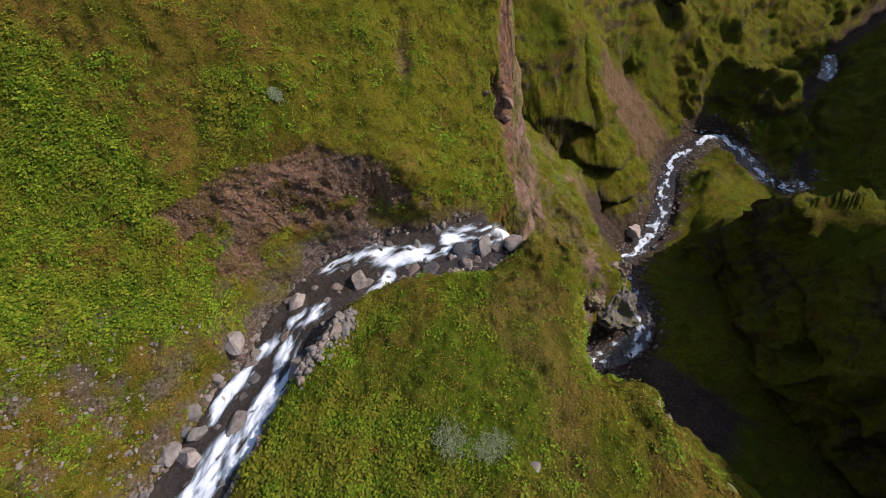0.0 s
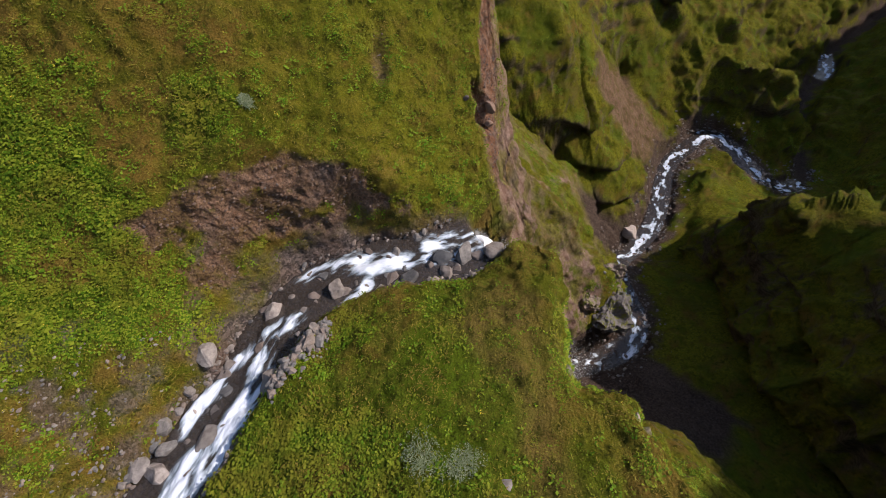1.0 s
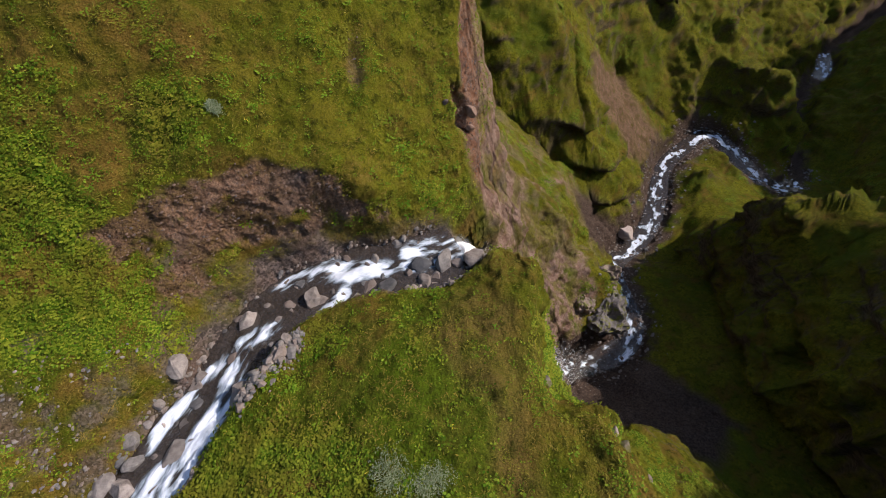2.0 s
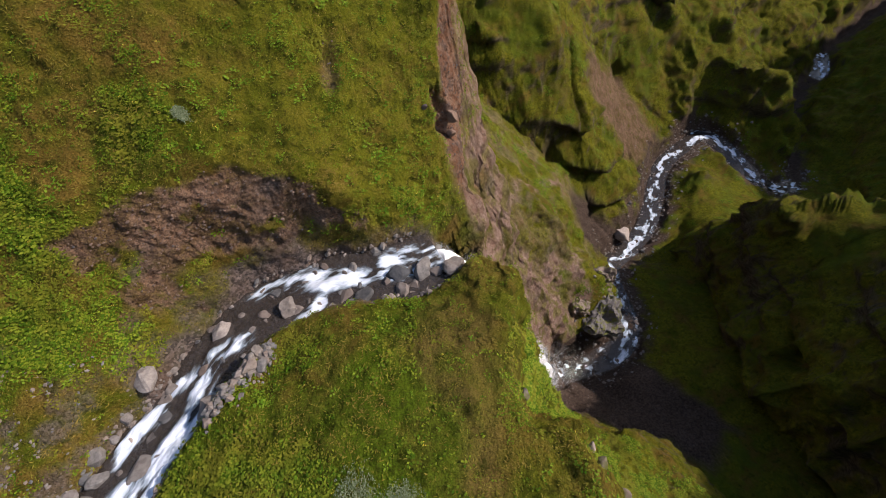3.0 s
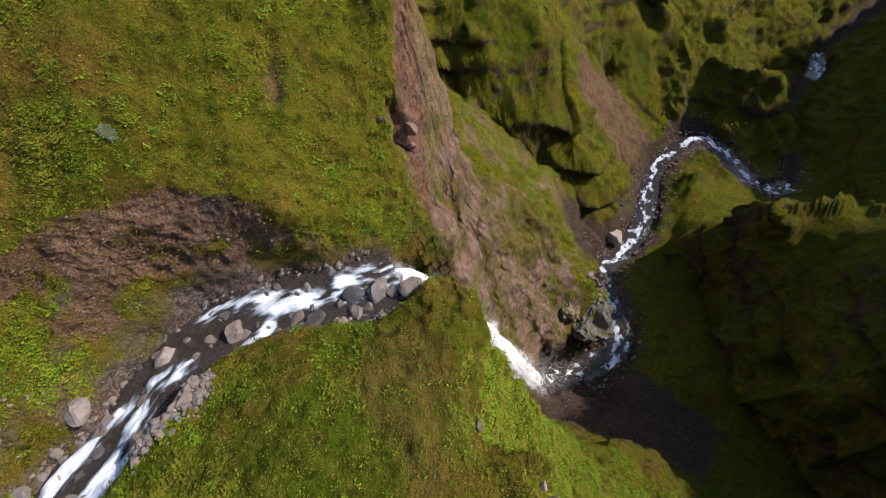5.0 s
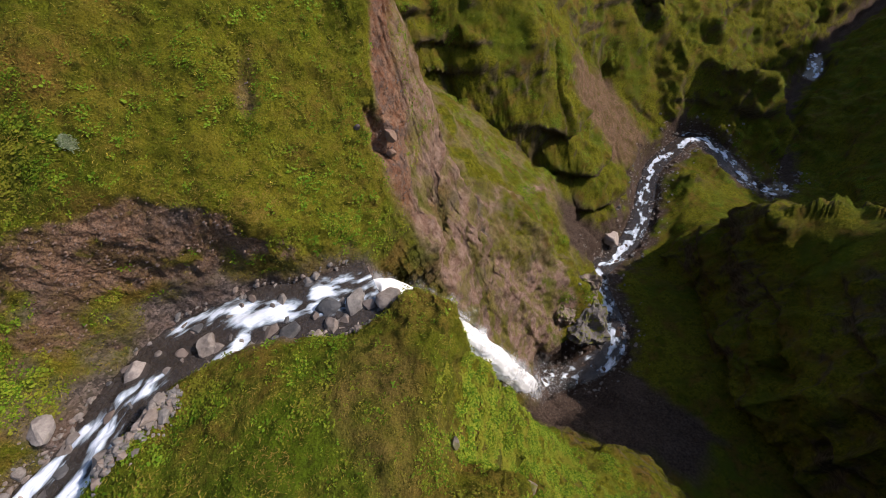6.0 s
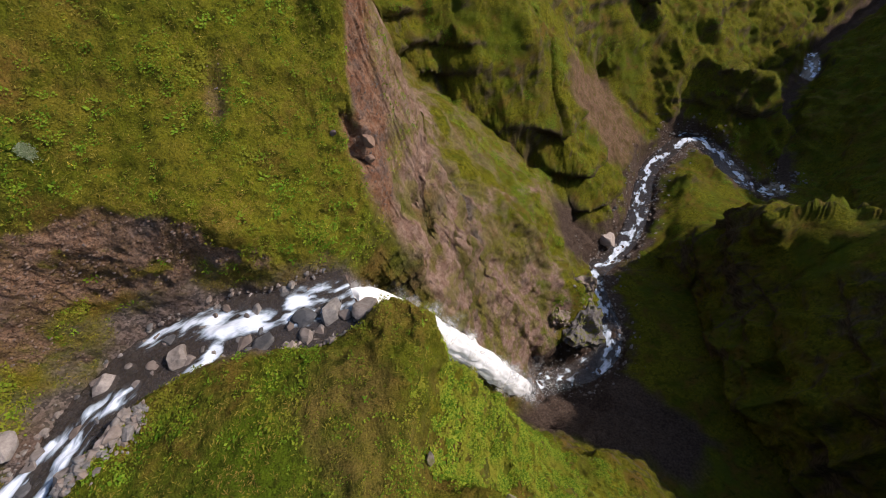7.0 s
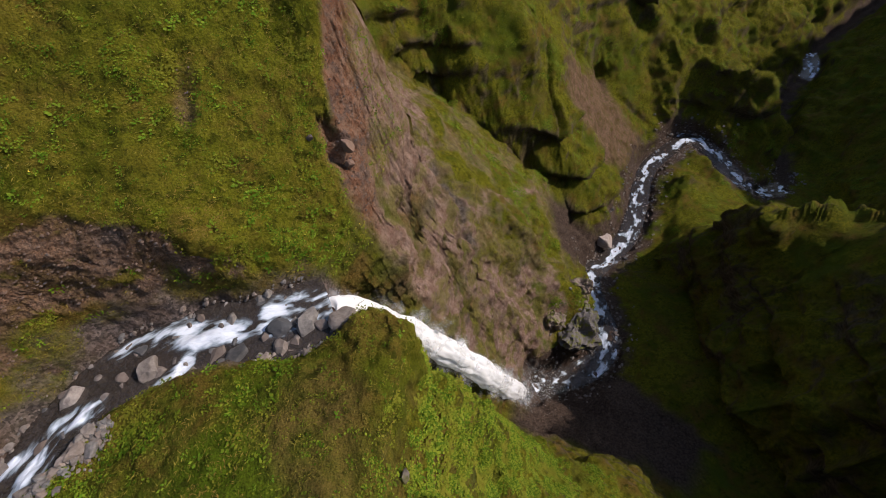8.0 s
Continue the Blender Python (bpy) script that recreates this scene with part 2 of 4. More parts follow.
class Wires:
    """Short calls for the nodes that a material is wired from."""

    def __init__(self, name):
        self.mat, self.tree, self.shader = material(name)
        self.place = self.node("ShaderNodeNewGeometry").outputs["Position"]

    def node(self, kind, **values):
        n = self.tree.nodes.new(kind)
        for key, value in values.items():
            n.inputs[key].default_value = value
        return n

    def join(self, a, b):
        self.tree.links.new(a, b)
        return self

    def noise(self, size, detail=4.0, rough=0.6, warp=0.0, place=None, stretch=None):
        n = self.node("ShaderNodeTexNoise", Scale=1 / size, Detail=detail, Roughness=rough, Distortion=warp)
        source = place or self.place
        if stretch:
            m = self.node("ShaderNodeMapping")
            m.inputs["Scale"].default_value = stretch
            self.join(source, m.inputs["Vector"])
            source = m.outputs[0]
        self.join(source, n.inputs["Vector"])
        return n.outputs["Fac"]

    def cells(self, size, feature="F1"):
        n = self.node("ShaderNodeTexVoronoi", Scale=1 / size)
        n.feature = feature
        self.join(self.place, n.inputs["Vector"])
        return n

    def ramp(self, value, low, high, a=0.0, b=1.0):
        n = self.tree.nodes.new("ShaderNodeMapRange")
        n.interpolation_type = "SMOOTHSTEP"
        for key, v in (("From Min", low), ("From Max", high), ("To Min", a), ("To Max", b)):
            n.inputs[key].default_value = v
        self.join(value, n.inputs["Value"])
        return n.outputs["Result"]

    def mask(self, name):
        n = self.tree.nodes.new("ShaderNodeAttribute")
        n.attribute_name = name
        return n.outputs["Fac"]

    def mix(self, how_much, a, b):
        n = self.tree.nodes.new("ShaderNodeMix")
        n.data_type = "RGBA"
        for value, slot in ((a, n.inputs[6]), (b, n.inputs[7])):
            if isinstance(value, tuple):
                slot.default_value = (*value, 1)
            else:
                self.join(value, slot)
        if isinstance(how_much, float):
            n.inputs[0].default_value = how_much
        else:
            self.join(how_much, n.inputs[0])
        return n.outputs[2]

    def maths(self, what, a, b):
        n = self.tree.nodes.new("ShaderNodeMath")
        n.operation = what
        for value, slot in ((a, n.inputs[0]), (b, n.inputs[1])):
            if isinstance(value, (int, float)):
                slot.default_value = value
            else:
                self.join(value, slot)
        return n.outputs[0]

    def finish(self, colour, roughness=0.9, bumps=(), gloss=0.3):
        self.join(colour, self.shader.inputs["Base Color"])
        if isinstance(roughness, float):
            self.shader.inputs["Roughness"].default_value = roughness
        else:
            self.join(roughness, self.shader.inputs["Roughness"])
        self.shader.inputs["Specular IOR Level"].default_value = gloss
        last = None
        for value, depth in bumps:
            n = self.node("ShaderNodeBump", Strength=1.0, Distance=depth)
            self.join(value, n.inputs["Height"])
            if last:
                self.join(last, n.inputs["Normal"])
            last = n.outputs[0]
        if last:
            self.join(last, self.shader.inputs["Normal"])
        return self.mat


def ground_material():
    w = Wires("ground")
    fine, small, mid, big = w.noise(0.09, 3, 0.7), w.noise(0.45, 4, 0.65), w.noise(2.6, 4, 0.6), w.noise(11.0, 3, 0.55)
    clump = w.noise(0.9, 4, 0.7)
    grass = w.mix(w.ramp(mid, 0.38, 0.62), (0.108, 0.118, 0.009), (0.155, 0.135, 0.015))
    grass = w.mix(w.ramp(big, 0.42, 0.62), grass, (0.085, 0.108, 0.007))
    grass = w.mix(w.ramp(w.noise(6.0, 5, 0.65), 0.43, 0.6, 0, 0.85), grass, (0.18, 0.105, 0.026))
    grass = w.mix(w.ramp(small, 0.55, 0.75, 0, 0.65), grass, (0.19, 0.15, 0.03))
    grass = w.mix(w.maths("MULTIPLY", w.mask("lush"), w.ramp(small, 0.3, 0.6, 0.45, 1.0)), grass, (0.07, 0.13, 0.007))
    grass = w.mix(w.maths("MULTIPLY", w.mask("dry"), w.ramp(mid, 0.3, 0.6, 0.3, 0.9)), grass, (0.175, 0.12, 0.035))
    grass = w.mix(w.maths("MULTIPLY", w.mask("golden"), w.ramp(w.noise(1.6, 4, 0.65), 0.35, 0.6, 0.15, 0.85)), grass, (0.175, 0.178, 0.014))
    grass = w.mix(w.ramp(clump, 0.5, 0.66, 0, 0.82), grass, (0.036, 0.042, 0.005))
    grass = w.mix(w.ramp(fine, 0.3, 0.72, 0, 0.6), grass, (0.032, 0.040, 0.005))
    moss = w.mix(w.ramp(small, 0.35, 0.7), (0.105, 0.115, 0.009), (0.20, 0.18, 0.016))
    moss = w.mix(w.ramp(w.noise(1.0, 5, 0.7), 0.47, 0.64, 0, 0.65), moss, (0.042, 0.048, 0.006))
    moss = w.mix(w.ramp(w.noise(7.0, 4, 0.65), 0.52, 0.66, 0, 0.6), moss, (0.12, 0.085, 0.028))
    moss = w.mix(w.ramp(w.noise(14.0, 3, 0.6), 0.5, 0.66, 0, 0.7), moss, (0.075, 0.115, 0.009))
    grass = w.mix(w.mask("moss"), grass, moss)
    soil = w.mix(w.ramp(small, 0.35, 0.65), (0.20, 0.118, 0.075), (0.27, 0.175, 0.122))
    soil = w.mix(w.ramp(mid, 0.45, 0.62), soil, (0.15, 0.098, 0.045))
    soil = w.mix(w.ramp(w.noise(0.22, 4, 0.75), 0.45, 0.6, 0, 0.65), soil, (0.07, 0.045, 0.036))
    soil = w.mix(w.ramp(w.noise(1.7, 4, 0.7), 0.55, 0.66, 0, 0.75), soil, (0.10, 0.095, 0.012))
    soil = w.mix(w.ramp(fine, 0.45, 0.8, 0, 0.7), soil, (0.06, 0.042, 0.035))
    red = w.mix(w.ramp(w.noise(0.7, 5, 0.7), 0.4, 0.62), (0.19, 0.095, 0.058), (0.24, 0.15, 0.105))
    red = w.mix(w.ramp(w.noise(1.6, 4, 0.65), 0.5, 0.64, 0, 0.8), red, (0.125, 0.095, 0.085))
    red = w.mix(w.ramp(w.noise(0.25, 4, 0.7), 0.52, 0.68, 0, 0.7), red, (0.075, 0.045, 0.035))
    stones = w.cells(0.16)
    gravel = w.mix(w.ramp(stones.outputs["Color"], 0.2, 0.9), (0.07, 0.058, 0.052), (0.19, 0.15, 0.135))
    gravel = w.mix(w.ramp(mid, 0.4, 0.65, 0, 0.6), gravel, (0.125, 0.08, 0.058))
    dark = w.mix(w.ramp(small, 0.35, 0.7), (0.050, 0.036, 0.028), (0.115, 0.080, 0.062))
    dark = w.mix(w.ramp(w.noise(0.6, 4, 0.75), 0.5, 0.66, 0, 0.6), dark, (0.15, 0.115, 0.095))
    rock = w.mix(w.ramp(w.noise(1.3, 5, 0.65, stretch=(1, 1, 3.5)), 0.35, 0.65), (0.048, 0.037, 0.026), (0.12, 0.092, 0.062))
    colour = w.mix(w.mask("rock"), grass, rock)
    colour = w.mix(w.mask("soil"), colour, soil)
    pale = w.mix(w.ramp(w.noise(1.1, 5, 0.7), 0.38, 0.62), (0.21, 0.132, 0.10), (0.30, 0.21, 0.17))
    pale = w.mix(w.ramp(w.noise(3.6, 4, 0.65), 0.47, 0.6, 0, 0.85), pale, (0.17, 0.145, 0.05))
    pale = w.mix(w.ramp(w.noise(5.5, 4, 0.6), 0.55, 0.66, 0, 0.75), pale, (0.145, 0.11, 0.09))
    pale = w.mix(w.ramp(w.noise(0.5, 4, 0.75), 0.54, 0.7, 0, 0.6), pale, (0.095, 0.066, 0.05))
    colour = w.mix(w.mask("pale"), colour, pale)
    slate = w.mix(w.ramp(w.noise(0.8, 5, 0.7), 0.4, 0.62), (0.085, 0.07, 0.06), (0.17, 0.14, 0.12))
    colour = w.mix(w.mask("slate"), colour, slate)
    colour = w.mix(w.mask("red"), colour, red)
    colour = w.mix(w.mask("gravel"), colour, gravel)
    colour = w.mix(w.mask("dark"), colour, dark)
    lumps = w.maths("MULTIPLY", w.noise(1.1, 5, 0.7), w.mask("moss"))
    plates = w.maths("MULTIPLY", w.cells(0.34).outputs["Distance"], w.mask("soil"))
    return w.finish(colour, 0.92, [(lumps, 1.3), (plates, 0.3), (mid, 0.35), (clump, 0.45), (small, 0.26), (fine, 0.12)], 0.04)


GROUND_MATERIAL = ground_material()


def water_material():
    """Clear brown water over stones, white where it breaks."""
    w = Wires("water")
    foam = w.mask("foam")
    flow = w.tree.nodes.new("ShaderNodeCombineXYZ")
    w.join(w.maths("MULTIPLY", w.mask("along"), 0.3), flow.inputs[0]).join(w.mask("across"), flow.inputs[1])
    streak = w.noise(0.34, 5, 0.62, 0.9, flow.outputs[0])
    fleck = w.noise(0.13, 3, 0.6, 0.5, flow.outputs[0])
    torn = w.maths("ADD", w.maths("MULTIPLY", streak, 0.7), w.maths("MULTIPLY", fleck, 0.3))
    white = w.maths("ADD", foam, w.maths("MULTIPLY", w.maths("SUBTRACT", torn, 0.5), w.ramp(foam, 0.0, 0.5, 0.4, 1.25)))
    white = w.ramp(white, 0.08, 1.3)
    colour = w.mix(w.ramp(white, 0.0, 0.6), (0.055, 0.047, 0.043), (0.36, 0.44, 0.52))
    colour = w.mix(w.ramp(white, 0.4, 0.95), colour, (0.70, 0.77, 0.88))
    mat = w.finish(colour, w.ramp(white, 0.0, 0.7, 0.08, 0.7), [(streak, 0.10), (fleck, 0.03)], 0.5)
    clear = w.tree.nodes.new("ShaderNodeBsdfTransparent")
    clear.inputs[0].default_value = (0.85, 0.82, 0.78, 1)
    both = w.tree.nodes.new("ShaderNodeMixShader")
    w.join(w.ramp(white, 0.0, 0.8, 0.72, 1.0), both.inputs[0]).join(clear.outputs[0], both.inputs[1]).join(w.shader.outputs[0], both.inputs[2])
    w.join(both.outputs[0], w.tree.nodes["Material Output"].inputs["Surface"])
    return mat


def falling_material():
    """Torn white water, thin at its rim."""
    w = Wires("falling_water")
    dense = w.mask("foam")
    strands = w.noise(1.1, 3, 0.5, 0.3, stretch=(1.3, 1.3, 0.12))
    w.finish(w.mix(w.ramp(strands, 0.3, 0.6), (0.90, 0.92, 0.95), (0.95, 0.96, 0.97)), 0.8, (), 0.05)
    glow = w.tree.nodes.new("ShaderNodeBsdfTranslucent")
    glow.inputs[0].default_value = (0.92, 0.94, 0.96, 1)
    soft = w.tree.nodes.new("ShaderNodeMixShader")
    soft.inputs[0].default_value = 0.5
    w.join(w.shader.outputs[0], soft.inputs[1]).join(glow.outputs[0], soft.inputs[2])
    clear = w.tree.nodes.new("ShaderNodeBsdfTransparent")
    both = w.tree.nodes.new("ShaderNodeMixShader")
    there = w.maths("ADD", dense, w.maths("MULTIPLY", w.maths("SUBTRACT", strands, 0.5), 0.8))
    w.join(w.ramp(there, 0.0, 1.0), both.inputs[0]).join(clear.outputs[0], both.inputs[1]).join(soft.outputs[0], both.inputs[2])
    w.join(both.outputs[0], w.tree.nodes["Material Output"].inputs["Surface"])
    return w.mat


def stone_material(name, light, dark, moss=0.0):
    w = Wires(name)
    own = w.tree.nodes.new("ShaderNodeObjectInfo").outputs["Random"]
    island = w.tree.nodes.new("ShaderNodeNewGeometry").outputs["Random Per Island"]
    grey, fine = w.noise(0.35, 5, 0.65), w.noise(0.04, 3, 0.7)
    colour = w.mix(w.ramp(grey, 0.3, 0.7), dark, light)
    tint = w.maths("FRACT", w.maths("ADD", own, island), 0.0)
    colour = w.mix(w.ramp(tint, 0.2, 1.0, 0, 0.6), colour, (0.20, 0.145, 0.115))
    colour = w.mix(w.ramp(tint, 0.35, 0.0, 0, 0.6), colour, (0.075, 0.08, 0.09))
    colour = w.mix(w.ramp(fine, 0.5, 0.8, 0, 0.4), colour, (0.05, 0.045, 0.042))
    if moss:
        up = w.tree.nodes.new("ShaderNodeSeparateXYZ")
        w.join(w.tree.nodes.new("ShaderNodeNewGeometry").outputs["Normal"], up.inputs[0])
        patch = w.maths("MULTIPLY", w.ramp(up.outputs[2], 0.1, 0.8), w.ramp(w.noise(1.2, 4), 0.5 - 0.3 * moss, 0.6))
        colour = w.mix(patch, colour, (0.10, 0.105, 0.015))
    return w.finish(colour, 0.75, [(grey, 0.06), (fine, 0.015)], 0.35)


def leaf_material(name, first, second, third):
    w = Wires(name)
    own = w.tree.nodes.new("ShaderNodeNewGeometry").outputs["Random Per Island"]
    colour = w.mix(w.ramp(own, 0.1, 0.9), first, second)
    colour = w.mix(w.ramp(w.noise(3.5, 3), 0.45, 0.65, 0, 0.8), colour, third)
    mat = w.finish(colour, 0.7, (), 0.06)
    w.shader.inputs["Subsurface Weight"].default_value = 0.0
    return mat


def plunging_material():
    """Dense white water that lets light through."""
    w = Wires("plunging_water")
    w.finish(w.mix(w.ramp(w.noise(1.2, 3, 0.5, stretch=(1.2, 1.2, 0.2)), 0.3, 0.7), (0.90, 0.93, 0.97), (0.94, 0.96, 0.98)), 0.9, (), 0.05)
    glow = w.tree.nodes.new("ShaderNodeBsdfTranslucent")
    glow.inputs[0].default_value = (0.93, 0.95, 0.97, 1)
    soft = w.tree.nodes.new("ShaderNodeMixShader")
    soft.inputs[0].default_value = 0.35
    w.join(w.shader.outputs[0], soft.inputs[1]).join(glow.outputs[0], soft.inputs[2])
    w.join(soft.outputs[0], w.tree.nodes["Material Output"].inputs["Surface"])
    return w.mat


WATER, FALLING, PLUNGING = water_material(), falling_material(), plunging_material()
STONE = stone_material("stone", (0.23, 0.215, 0.20), (0.11, 0.10, 0.095))
WET_STONE = stone_material("wet_stone", (0.10, 0.098, 0.098), (0.04, 0.04, 0.042))
PALE_STONE = stone_material("pale_stone", (0.42, 0.37, 0.33), (0.22, 0.18, 0.16))
CRAG = stone_material("crag", (0.24, 0.195, 0.165), (0.085, 0.066, 0.055), 0.06)
MOSSY_STONE = stone_material("mossy_stone", (0.20, 0.17, 0.145), (0.075, 0.06, 0.05), 0.55)
WHITE_STONE = stone_material("white_stone", (0.62, 0.57, 0.53), (0.36, 0.31, 0.28))
RUBBLE = stone_material("rubble", (0.21, 0.13, 0.09), (0.085, 0.056, 0.044))
RED_ROCK = stone_material("red_rock", (0.20, 0.10, 0.06), (0.085, 0.045, 0.03))
HERB = leaf_material("herb_leaves", (0.045, 0.095, 0.005), (0.16, 0.20, 0.016), (0.155, 0.145, 0.016))
BRIGHT_HERB = leaf_material("bright_herb_leaves", (0.07, 0.145, 0.008), (0.15, 0.215, 0.018), (0.12, 0.165, 0.012))
BLADES = leaf_material("grass_blades", (0.10, 0.108, 0.009), (0.20, 0.17, 0.028), (0.21, 0.145, 0.035))
WILLOW = leaf_material("willow_leaves", (0.10, 0.135, 0.06), (0.22, 0.25, 0.15), (0.12, 0.16, 0.07))
FLOWER = leaf_material("flower_heads", (0.45, 0.33, 0.03), (0.55, 0.42, 0.06), (0.5, 0.42, 0.1))



# ---- ground ----
def inside(corners, x, y, soft, ragged=0.0, size=2.0):
    """One inside a closed outline, nothing outside, over a soft and ragged edge."""
    pts, margin = np.array(corners, float), soft + 2 * ragged
    (ax, ay), (bx, by) = pts.min(0) - margin, pts.max(0) + margin
    box = (x > ax) & (x < bx) & (y > ay) & (y < by)
    out = np.zeros(np.shape(x))
    x, y = x[box], y[box]
    if ragged:
        x, y = x + ragged * rough(x, y, 0 * x + 3, size, 3), y + ragged * rough(x, y, 0 * x + 9, size, 3)
    far, within = np.full(len(x), 99.0), np.zeros(len(x), bool)
    for a, b in zip(pts, np.roll(pts, -1, 0)):
        d = b - a
        s = np.clip(((x - a[0]) * d[0] + (y - a[1]) * d[1]) / (d @ d), 0, 1)
        far = np.minimum(far, np.hypot(x - a[0] - s * d[0], y - a[1] - s * d[1]))
        if d[1]:
            within ^= ((a[1] > y) != (b[1] > y)) & (x < a[0] + (y - a[1]) / d[1] * d[0])
    out[box] = step(-soft, soft, np.where(within, far, -far))
    return out


def sheet(nx=900, ny=770):
    """One sheet of ground whose rows close up where it is steep or near the stream."""
    y = np.linspace(Y0, Y1, 4000)
    dense = (1 + 0.8 * step(18, 20, y) * step(27, 25, y) + 4.5 * step(21.2, 21.8, y) * step(23.8, 23.2, y)) / (0.17 + 0.0065 * np.maximum(0, np.abs(y - 14) - 18) + 0.02 * np.maximum(0, -4 - y))
    rows = np.interp(np.linspace(0, 1, ny), np.r_[0, np.cumsum(dense[1:])] / dense[1:].sum(), y)
    cols = np.arange(X0, X1 + 0.1, 0.5)
    gx, gy = np.meshgrid(cols, rows)
    h = height(gx, gy)
    slope = np.abs(np.gradient(h, 0.5, axis=1))
    for _ in range(10):
        slope = np.pad(slope, ((1, 1), (1, 1)), mode="edge")
        slope = (slope[:-2, 1:-1] + slope[2:, 1:-1] + slope[1:-1, :-2] + slope[1:-1, 2:] + slope[1:-1, 1:-1]) / 5
    dense = np.sqrt(1 + (0.8 * np.minimum(slope, 16)) ** 2) / (0.17 + 0.0055 * np.maximum(0, np.abs(gx + 5) - 20) + 0.03 * np.maximum(0, -27 - gx))
    far = np.cumsum(dense, axis=1)
    far = (far - far[:, :1]) / (far[:, -1:] - far[:, :1])
    want = np.linspace(0, 1, nx)
    x = np.stack([np.interp(want, f, cols) for f in far])
    y = np.repeat(rows[:, None], nx, 1)
    return np.stack([x, y, height(x, y)], -1)


def normals(p):
    n = np.cross(np.gradient(p, axis=1), np.gradient(p, axis=0))
    return n / np.linalg.norm(n, axis=-1, keepdims=True)


def ridged(x, y, z, size):
    return 1 - 2 * np.abs(grain(x, y, z, size)) ** 0.8


BANK = [(-15, 47.7), (-12.6, 47.1), (-11.3, 47.5), (-9.3, 46.9), (-9, 46.2), (-7.9, 46.6), (-5.8, 46.1), (-3.7, 44.6), (-1, 42.8), (-1.3, 40.9), (1.2, 38.9), (0.9, 37.3), (-2.5, 38.1), (-5, 38.9),
        (-7.4, 41), (-10.2, 42), (-11.8, 42), (-11.6, 38.6), (-12.9, 38), (-13.7, 41.4), (-14, 43.3), (-14.5, 45.4)]
PALE = [(12, 36), (11, 60), (14, 85), (21.9, 101.4), (26.4, 100.3), (23.6, 80.2), (20.4, 69.9), (18, 60.4), (24, 59), (46.6, 76.5), (46.6, 73.5), (27.9, 59), (22.5, 54.6), (20.6, 50), (21.9, 47.7), (28.8, 49.4), (36.3, 46.5),
        (35, 41), (27, 37), (19, 31), (12, 27)]
GREY = [(16, 60), (19, 66), (20.5, 60), (21, 55.5), (19.5, 49), (17.5, 47.5), (18.5, 53), (16, 56)]
GOLDEN = [(-1, 20), (6, 21), (13, 27), (14.5, 32), (10, 36), (5, 33), (0, 27)]
SLAB = [(12, 38), (11, 60), (16, 110), (24, 107), (31.5, 100), (39, 90), (43, 86), (52.5, 80), (48.5, 68), (44.5, 58), (41, 49), (30, 40), (18, 33)]
BEDS = np.array((-70.0, -58.0, -44.0, -32.0, -20.0, -6.8, 6.4, 12.8, 21.2, 32.0, 44.0, 60.0, 80.0, 120.0))
SCREE = [(73.5, 103), (85, 113), (96, 123), (99.4, 114.8), (102.8, 102.4), (106.5, 97.9), (97, 92.7), (82, 88), (75, 92), (69.5, 95)]
LOW_SCREE = [(49, 73.5), (55.7, 76.3), (59.5, 70.5), (66, 68), (64, 61), (50, 55), (44, 52), (41.5, 56)]
BOWL = [(9, 17), (12, 27), (20, 31.5), (36, 26), (41, 22), (43, 14), (45, 1), (33, -4), (27, 5), (16, 12)]
PINK = [(-24, 17.4), (-20.2, 17.6), (-16.6, 17), (-15.5, 15.5), (-18, 12.5), (-21, 8.5), (-25, 9.5), (-25.5, 13.5)]
LUSH = [(-40, 12), (-24, 16.5), (-17, 17.4), (-14.2, 18.8), (-14.6, 21.6), (-13.4, 22.8), (-12.4, 28), (-17, 30), (-40, 33)]
LUSH_TUFT = [(-10, 27.2), (-6, 26.8), (-7.4, 24.6), (-10.4, 24.9)]
LUSH_NOSE = [(-15.4, 10.5), (-11, 11.4), (-5.5, 5.6), (-5.6, 2), (-14, 3)]
NOSE_TOP = [(-15.4, 10.5), (-10, 13), (-4, 14), (2, 13.5), (4, 9), (1, 4), (-3, 0), (-14, 1)]
DRY = [(-1, 11.5), (3, 13), (5.5, 12), (5.5, 8), (3, 3.5), (1, 0), (-1, 2), (1, 7)]


ALCOVE = [(9.6, 42), (10.3, 41.6), (10.2, 39.9), (10.0, 38.4), (8.8, 39.4), (9.0, 41.2)]
SLIT = [(3.8, 47.5), (4.2, 47.2), (3.5, 45.8), (2.9, 45.3), (2.7, 46.2)]


def lushness(x, y):
    return np.maximum(inside(LUSH, x, y, 1.0, 1.4, 4.0), 0.9 * np.maximum(inside(LUSH_TUFT, x, y, 0.8, 1.2, 2.0), inside(LUSH_NOSE, x, y, 1.0, 1.5, 3.0)))


